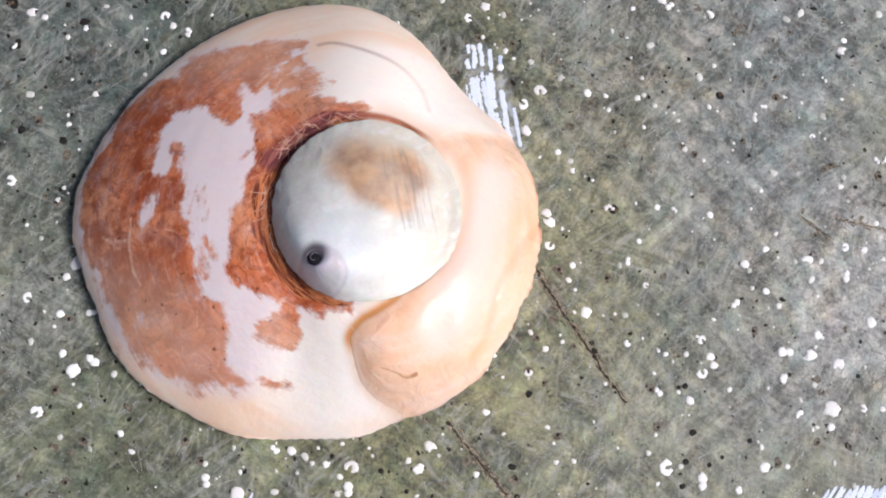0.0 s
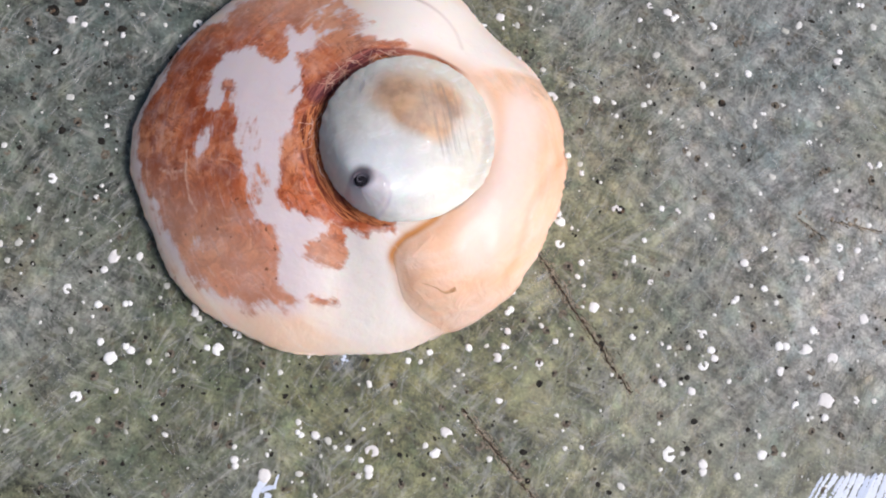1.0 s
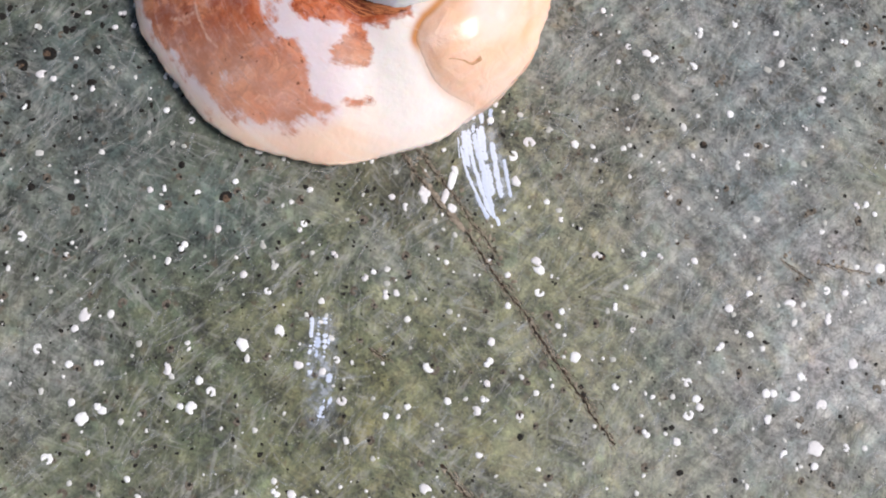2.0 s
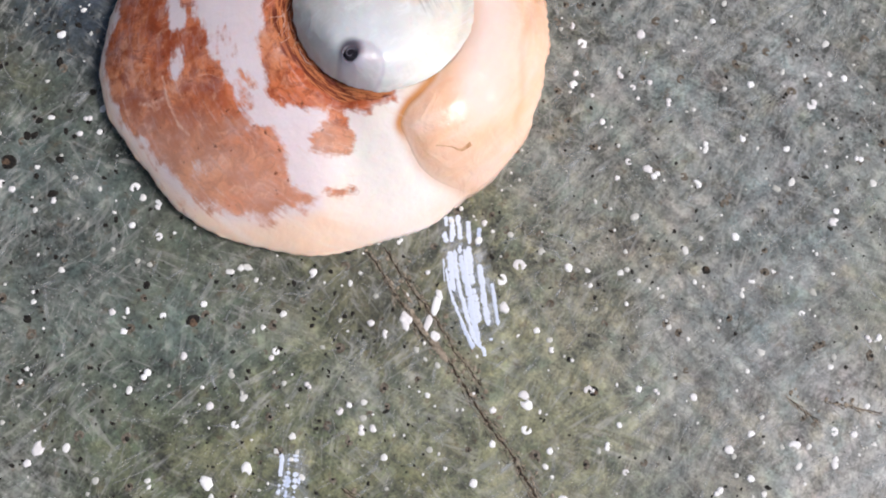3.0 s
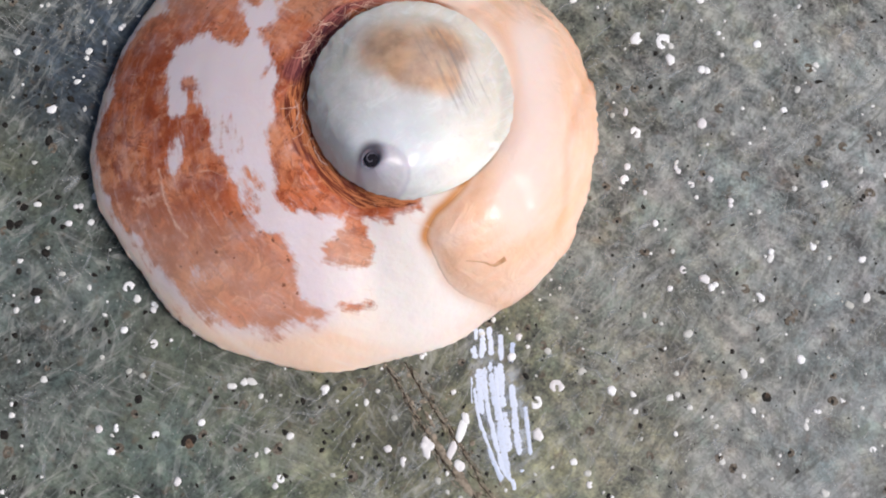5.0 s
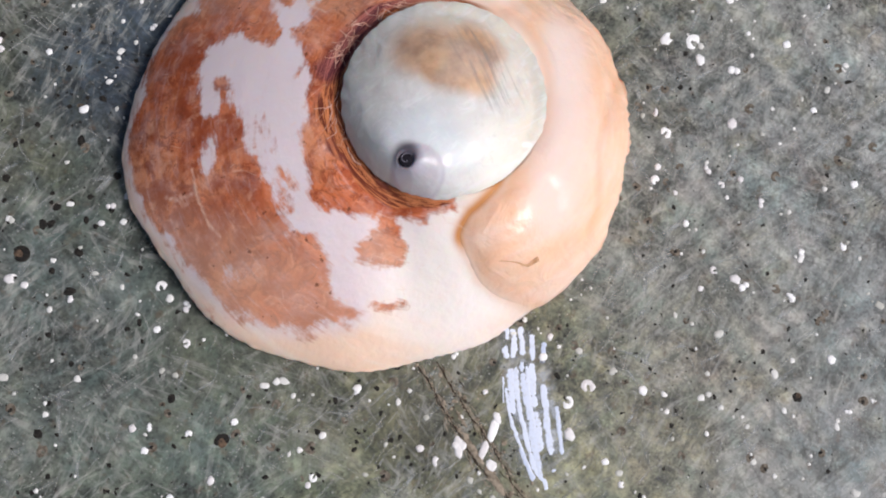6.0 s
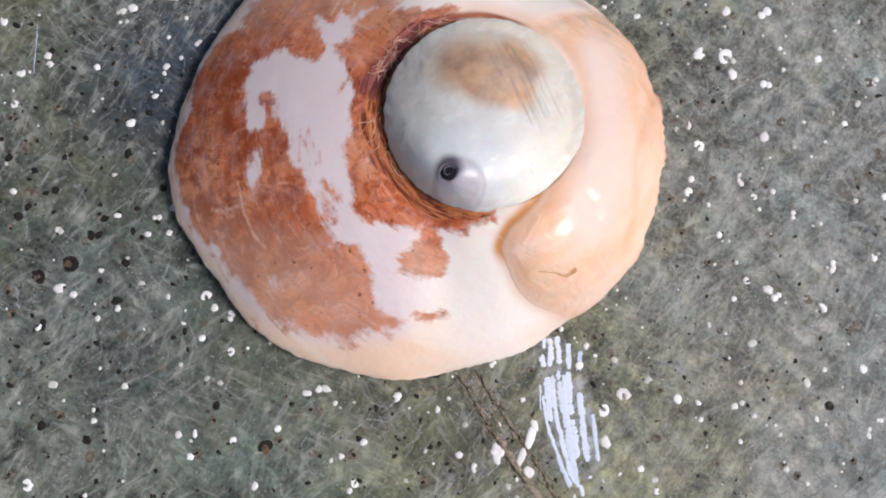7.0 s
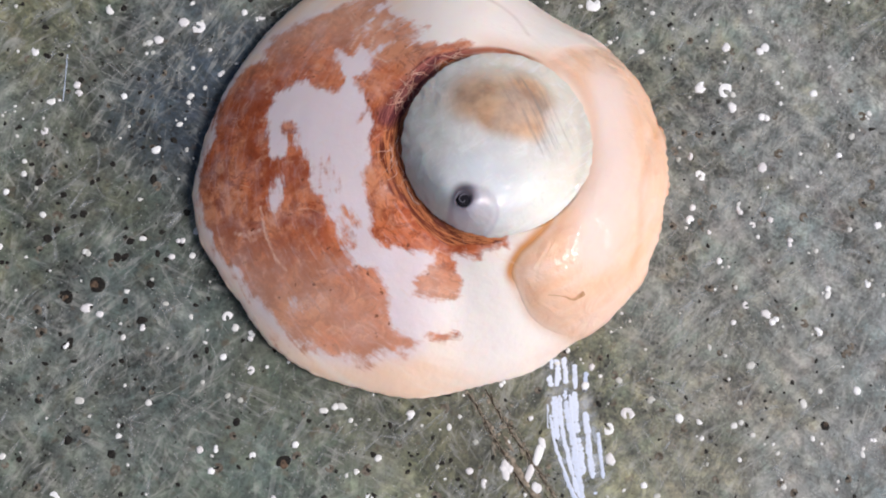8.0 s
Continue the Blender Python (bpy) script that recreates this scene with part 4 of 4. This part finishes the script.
FLAME_INNER = [(-3.2, -11.5), (-1.9, -11.8), (-1.0, -11.9), (-0.2, -11.4), (1.9, -11.3), (2.3, -10.6), (3.6, -9.4), (3.4, -6.3), (2.2, -5.6), (1.4, -5.8), (1.6, -7.8), (1.4, -8.9), (-0.5, -9.0), (-1.8, -8.6), (-1.8, -7.6), (-1.2, -7.0), (-0.1, -6.4), (-0.3, -5.6), (-2.0, -5.4), (-3.7, -5.0), (-5.0, -4.3), (-5.2, -3.1), (-5.8, -1.6), (-5.9, 0.2), (-5.6, 1.9), (-5.3, 4.2), (-5.6, 6.1), (-6.4, 5.2), (-5.6, 6.3), (-6.3, 7.4), (-6.8, 9.2), (-6.0, 9.9), (-5.5, 11.4), (-6.3, 12.4), (-7.0, 11.4)]
WHITES = ((-12.75, 0.7, -13.0, -1.2, 0.42, 0.9), (-6.3, 13.4, -5.4, 15.0, 0.10, 0.3), (-4.7, 12.0, -3.4, 12.5, 0.12, 0.2), (-11.6, -9.4, -10.9, -9.6, 0.25, -0.1))
RUSTS = (
    (-7.5, -1.9, -6.5, -3.1, 0.35, 0.4), (-0.4, -12.0, 1.9, -11.5, 0.22, 0.16),
    (-12.15, 5.3, -11.5, 2.4, 0.48, 1.2), (-11.6, 3.0, -11.2, -0.5, 0.85, 1.2), (-5.2, 8.0, -4.7, 9.7, 0.6, 0.5), (-5.2, -7.1, -4.0, -10.1, 0.55, 0.6), (-1.6, 13.6, -0.8, 13.5, 0.1, 0.1),
)


def fold_out(x, y):
    """Distance outside the fold that runs along the lip's edge."""
    best, side = along(FOLD, x, y)
    return np.where(side > 0, best, -best)


def pigment(x, y):
    th = np.arctan2(y, x)
    u = np.hypot(x, y) / rim(th)
    deg = np.degrees(th) % 360
    field = inside(FIELD, x, y)
    # millimetres inside the brown field, negative outside it
    brown = np.minimum((field + 0.20) * (0.85 - 0.42 * ease(-5.5, -11.0, y)), -inside(FLAME_OUTER + FLAME_INNER, x, y))
    for x0, y0, x1, y1, r, deep in WHITES:
        brown = np.minimum(brown, np.maximum(stroke(x, y, x0, y0, x1, y1) - r, -deep))
    for x0, y0, x1, y1, r, deep in RUSTS:
        brown = np.maximum(brown, np.minimum(r - stroke(x, y, x0, y0, x1, y1), deep))
    # thin, broken pigment beside the flame and at the upper end of the field
    brown = np.maximum(brown, -2.5 + 2.42 * capsule(x, y, -9.4, 2.0, -7.2, -4.4, 1.5))
    brown = np.minimum(brown, 2.5 - 2.25 * capsule(x, y, -4.8, 16.6, -2.4, 12.6, 1.7))
    brown = np.minimum(brown, 2.5 - 2.2 * capsule(x, y, -6.2, 14.6, -7.4, 11.6, 0.9))
    rho = spire_rho(x, y)
    sa = np.degrees(np.arctan2(y - SPIRE_Y, x - SPIRE_X)) % 360
    ring = ease(84, 112, sa) * ease(284, 262, sa)
    wide = (0.07 + 0.26 * ease(100, 140, sa) * ease(285, 205, sa)) * (1 + 0.18 * np.sin(sa * 0.11) + 0.10 * np.sin(sa * 0.31 + 1))
    streak = ring * ease(1.0 + 0.95 * wide, 1.0 + 0.30 * wide, rho)
    brown = np.maximum(brown, np.where(ring > 0.02, (1.0 + 0.8 * wide - rho) * 8 + (ring - 1) * 2, -9))
    deep = lip_depth(x, y)
    lip = ease(-0.3, 0.8, deep)
    band = np.minimum(stroke(x, y, 14.2, 9.0, 13.8, 1.0), stroke(x, y, 13.8, 1.0, 12.4, -4.6))
    peach = lip * (0.92 - 0.72 * ease(3.2, 0.6, band)) + 0.45 * ease(0.88, 0.98, u) * ease(80, 40, np.abs((deg + 180) % 360 - 180))
    edge = np.exp(-((deep + 0.10) / 0.42) ** 2)
    crease = edge * ease(2.0, -2.5, y) * (0.30 + 0.70 * ease(-8.6, -7.0, y)) * ease(-12.0, -10.0, y)
    crease = np.maximum(crease, 0.30 * np.exp(-((deep - 0.1) / 0.6) ** 2) * ease(11.0, 9.0, y))
    crease = np.maximum(crease, 0.30 * ease(2.2, 0.2, along(SUTURE, x, y)[0]) * ease(1.0, 4.0, x))
    margin = ease(0.5, -1.2, field)
    margin = margin + (0.55 - margin) * ease(-0.5, 0.6, deep)
    out = fold_out(x, y)
    peach = np.maximum(peach, 0.95 * ease(-0.35, 0.6, out) * ease(10.0, 6.0, y) * ease(-9.5, -5.0, y) * lip)
    crease = np.maximum(crease, 0.22 * np.exp(-(out / 0.35) ** 2) * ease(9.5, 6.0, y) * ease(-8.5, -5.0, y))
    line = np.minimum.reduce([along(v, x, y)[0] for v in VEINS])
    turn = np.radians(sa)
    # sun glare on the lower right and top, painted as a whiter enamel
    glare_white = ease(7.5, 2.0, stroke(x, y, 4.6, -9.4, 9.0, -13.0)) * ease(0.6, -0.6, deep)
    glare_white = np.maximum(glare_white, capsule(x, y, 4.6, -5.2, 6.0, -5.6, 0.55))
    glare_white = np.maximum(glare_white, 0.9 * ease(6.5, 2.5, stroke(x, y, 2.0, 14.6, 13.0, 16.5)) * ease(0.6, -0.6, deep))
    seam = along(SUTURE, x, y)[0]
    # maroon of canal and suture; the canal's shadow is painted in with it
    maroon = np.maximum(capsule(x, y, -4.1, 5.6, -0.9, 9.6, 0.9) * ease(0.97, 1.02, rho), ease(0.42, 0.16, seam) * ease(9.2, 6.5, x))
    maroon = np.maximum(maroon, ease(0.30, 0.06, along(ARC, x, y)[0]) * (0.14 + 0.30 * ease(7.0, 1.0, x)))
    return {"vein": ease(0.13, 0.03, line), "glare_white": glare_white, "pale": 0.46 * ease(9.0, 15.0, y) + 0.40 * capsule(x, y, -0.6, -7.2, 1.0, -8.3, 1.2) + 0.45 * ease(-5.0, -11.5, y + 0.25 * x) * ease(4.0, -2.0, x), "maroon": maroon, "across": rho * 7.5, "round_x": 10 * np.cos(turn), "round_y": 10 * np.sin(turn), "brown": np.clip(brown, -2.5, 2.5), "peach": np.clip(peach, 0, 1), "crease": np.clip(crease, 0, 1), "margin": np.clip(margin, 0, 1), "streak": np.clip(streak, 0, 1)}


def polar(us, count, height, attrs):
    th = np.linspace(0, 2 * np.pi, count, endpoint=False)
    uu, tt = np.meshgrid(us, th, indexing="ij")
    r = uu * (rim(tt) + scallop(tt) * ease(0.8, 1.0, uu))
    x, y = r * np.cos(tt), r * np.sin(tt)
    return x, y, height(x, y), attrs(x, y)


def body_whorl(parent):
    us = np.concatenate([np.linspace(0.02, 0.8, 110), np.linspace(0.807, 1.0, 40)])
    n = 460
    x, y, z, at = polar(us, n, body_height, pigment)
    # left open where the lip lies over it
    under = (lip_depth(x, y) > 1.0) & (np.abs(np.arctan2(y, x)) < radians(59))
    # the margin rolls under to the ground
    e, zr = np.stack([x[-1], y[-1]]), z[-1]
    for s, f in ((1.003, 0.84), (0.998, 0.56), (0.985, 0.26), (0.962, 0.02), (0.86, 0.20)):
        x, y, z = np.vstack([x, e[0] * s]), np.vstack([y, e[1] * s]), np.vstack([z, zr * f])
        at = {k: np.vstack([v, v[-1]]) for k, v in at.items()}
    verts = list(zip(x.ravel(), y.ravel(), z.ravel()))
    under = np.vstack([under, np.zeros((len(x) - len(under), n), bool)]).ravel()
    faces = [q for q in grid_faces(len(x), n, True) if not all(under[i] for i in q)]
    return part("body_whorl", verts, faces, ENAMEL, parent, "glossy white last whorl blotched with rusty brown", {k: v.ravel() for k, v in at.items()})


def outer_lip(parent):
    th = np.linspace(radians(-62), radians(62), 170)
    us = np.linspace(0.2, 1.004, 150)
    uu, tt = np.meshgrid(us, th, indexing="ij")
    r = uu * (rim(tt) + scallop(tt) * ease(0.8, 1.0, uu))
    x, y = r * np.cos(tt), r * np.sin(tt)
    ins = lip_depth(x, y)
    fade = ease(6.0, 0.0, y)
    rise = (0.45 + 0.25 * ease(-1.0, -7.0, y)) * (1 - np.exp(-(np.clip(ins, 0, 9) / 1.1) ** 1.4)) * fade * (1 - 0.5 * ease(0.85, 1, uu))
    # the rounded lobe where the lip meets the spire
    rise = rise + 0.30 * np.exp(-(np.hypot(x - 9.6, y + 7.8) / 2.4) ** 2) - 0.20 * np.exp(-(stroke(x, y, 12.6, -4.0, 13.6, -9.0) / 1.1) ** 2)
    out = fold_out(x, y)
    fold = (0.12 * np.exp(-(out / 0.5) ** 2) - 0.15 * ease(0.0, 1.1, out)) * ease(9.0, 6.0, y) * ease(-9.5, -6.0, y)
    z = body_height(x, y) + rise - fold - 0.012 - 1.6 * ease(0.0, -0.7, ins) * (ins < 0)
    at = pigment(x, y)
    keep = ins > -1.0
    n = len(th)
    faces = [q for q in grid_faces(len(us), n, False) if all(keep.flat[i] for i in q)]
    used = sorted({i for q in faces for i in q})
    index = {k: i for i, k in enumerate(used)}
    pts = np.stack([x.ravel(), y.ravel(), z.ravel()], 1)
    lip = part("outer_lip", [tuple(pts[i]) for i in used], [tuple(index[i] for i in q) for q in faces], ENAMEL, parent,
                "smooth apricot outer lip folded over the last whorl", {k: v.ravel()[used] for k, v in at.items()})
    mark = rounded(((8.7, -8.75), (9.9, -8.8), (10.9, -8.95), (11.7, -8.45)), 5)
    verts, quads = ribbon(mark, [0.04 + 0.36 * (i / len(mark)) ** 2 for i in range(len(mark))], 0.0, 0.0)
    flat = pts[:, :2]
    verts = [(p, q, float(pts[np.argmin((flat[:, 0] - p) ** 2 + (flat[:, 1] - q) ** 2), 2]) + 0.05) for p, q, _ in verts]
    part("growth_scar", verts, quads, SCAR, lip, "small brown scar")
    return lip


def spire(parent):
    us, n = np.linspace(0.0, 1.0, 110), 240
    us = us ** 0.85
    th = np.linspace(0, 2 * np.pi, n, endpoint=False)
    uu, tt = np.meshgrid(us, th, indexing="ij")
    # rings are centred on the apex and spread to the suture
    chip = 1 + ease(0.85, 1.0, uu) * (0.004 * np.sin(23 * tt + 4 * np.sin(2 * tt)) + 0.003 * np.sin(47 * tt + 5 * np.sin(3 * tt)))
    ex, ey = SPIRE_X + SPIRE_A * chip * np.cos(tt), SPIRE_Y + SPIRE_B * chip * np.sin(tt)
    x, y = HOLE[0] + (ex - HOLE[0]) * uu, HOLE[1] + (ey - HOLE[1]) * uu
    edge = 10.0 + 0.45 * ease(-3, 10, ex) + 0.4 * ease(6.0, 11.0, ey)
    z = edge + (TIP - edge) * (1 - uu ** 1.7) ** 0.96
    # the whorl bulges away from the apex and dips before the lip
    z = z + 0.7 * np.exp(-(np.hypot((x - 5.0) / 3.6, (y - 5.4) / 2.8)) ** 2) - 0.25 * np.exp(-((spire_rho(x, y) - 0.86) / 0.08) ** 2) * ease(2.0, 7.0, x)
    d = np.hypot(x - HOLE[0], y - HOLE[1])
    dx, dy = x - 2.5, y + 2.95
    d2 = np.hypot(dx, dy)
    round_apex = np.arctan2(dy, dx)
    z = z + 0.16 * ease(2.0, 1.4, d2) - 0.6 * ease(0.72, 0.25, d)
    seam = np.exp(-((d2 - 1.92) / 0.12) ** 2) * ease(radians(75), radians(20), np.abs(round_apex + radians(20)))
    at = {
        "smudge": np.clip(0.95 * capsule(x, y, 2.8, 6.3, 6.4, 5.9, 2.2) + 0.75 * capsule(x, y, 4.3, 4.2, 7.0, 3.9, 1.25) + 0.35 * capsule(x, y, 6.6, 8.0, 8.4, 6.4, 0.9), 0, 1),
        "ink": np.clip(ease(2.05, 1.75, d2) * (0.42 + 0.5 * ease(1.9, 0.2, d)) + 0.4 * seam, 0, 1),
        "soot": np.clip(0.9 * ease(1.15, 0.45, np.hypot((x - HOLE[0] - 0.05) / 1.15, (y - HOLE[1] - 0.35) / 1.1)), 0, 1),
        "warm": np.clip(ease(3.5, 8.0, x) * ease(4.0, -1.0, y), 0, 1),
        "cool": 0.75 * ease(5.2, 1.6, np.hypot(x - 2.8, y + 1.6)) * ease(1.2, 2.4, d2),
        "lines": np.clip(capsule(x, y, 6.4, 6.8, 8.8, 3.2, 1.5), 0, 1),
        "beige": 0.85 * np.clip(ease(7.0, 10.5, x) * ease(-3.5, 1.0, y) + ease(6.0, 8.6, y) * ease(0.0, 4.0, x) + 0.5 * ease(2.5, -1.5, x) * ease(1.0, 6.0, y), 0, 1),
        "edge": 0.22 * ease(0.80, 1.0, spire_rho(x, y)) * (0.45 + 0.55 * ease(2.0, -4.0, y - 0.6 * x)),
    }
    ob = part("spire", list(zip(x.ravel(), y.ravel(), z.ravel())), grid_faces(len(us), n, True), PEARL, parent, "pearly grey-white spire with a tan smudge", {k: v.ravel() for k, v in at.items()})
    rng = random.Random(3)
    zp = TIP - 0.3
    part("apex_pit", *moved(blob(rng, 0.56, 0.10, 16, 1.0, 0.08), HOLE[0], HOLE[1], 0.4, zp + 0.06), INK, ob, "dark blue-black pit at the apex")
    curl = []
    for i in range(12):
        a, r = 0.6 + 0.45 * i, 0.50 - 0.034 * i
        curl.append((HOLE[0] + r * math.cos(a), HOLE[1] + r * math.sin(a)))
    part("apex_curl", *ribbon(curl, [0.10 - 0.004 * i for i in range(12)], zp + 0.165, 0.03), CURL, ob, "grey curl of the first whorl")
    return ob


def suture_threads(parent):
    """Fine torn threads caught in the canal beside the spire."""
    rng = random.Random(9)
    for k in range(44):
        a = radians((rng.gauss(140, 9), rng.gauss(146, 7), rng.gauss(184, 9), rng.gauss(112, 8))[k % 4])
        m = 1.03 + (rng.uniform(0.04, 0.20) if k % 4 < 2 else rng.uniform(0, 0.10))
        path = []
        x, y = SPIRE_X + SPIRE_A * m * math.cos(a), SPIRE_Y + SPIRE_B * m * math.sin(a)
        head, curl = a + math.pi / 2 + rng.gauss(0, 0.35), rng.choice((-1, 1)) * rng.uniform(0.0, 0.16)
        for _ in range(rng.randint(7, 13)):
            path.append((x, y))
            head += curl + rng.gauss(0, 0.3)
            x, y = x + 0.15 * math.cos(head), y + 0.15 * math.sin(head)
        thick = rng.uniform(0.04, 0.09)
        verts, faces = ribbon(path, [thick * rng.uniform(0.6, 1.3) for _ in path], 0.0, 0.05)
        verts = [(p, q, float(body_height(np.array(p), np.array(q))) + 0.06 + z) for p, q, z in verts]
        part("suture_thread", verts, faces, THREAD, parent)


def snail_shell():
    top = tagged(new("snail_shell"), "rust-blotched white and apricot sea snail shell lying on the slab", "snail shell")
    body_whorl(top)
    outer_lip(top)
    spire(top)
    suture_threads(top)
    return top


SHELL = snail_shell()


# ---- motion: the shell creeps forward and turns, then rests ----
SHELL_ROWS = [
    (0, -6.40, -7.88, 0.0, 0.10, -0.66, -16.52),
    (0.5, -6.00, -6.81, 0.0, 0.10, -0.70, -16.48),
    (1, -4.59, -1.74, 0.0, 0.20, -0.62, -15.48),
    (1.2, -3.56, 1.81, 0.0, 0.10, -0.43, -14.55),
    (2.3, -0.60, 24.45, 0.0, 0.10, 0.18, -0.10),
    (2.5, -0.66, 24.48, 0.0, 0.05, 0.18, -0.10),
    (3, -0.82, 24.46, 0.0, 0.0, 0.20, -0.10),
    (3.5, -0.86, 24.47, 0.0, 0.0, 0.20, -0.10),
    (4, -0.89, 24.46, 0.0, 0.0, 0.20, -0.05),
    (4.5, -0.92, 24.46, 0.0, 0.0, 0.20, 0.03),
    (5.8, -1.05, 24.48, 0.0, 0.0, 0.15, 0.05),
    (8, -1.02, 24.48, 0.0, 0.0, 0.10, 0.0),
]


def motions():
    walk(SHELL, [(t, pose(x * MM, y * MM, z * MM, a, b, c)) for t, x, y, z, a, b, c in SHELL_ROWS])


motions()
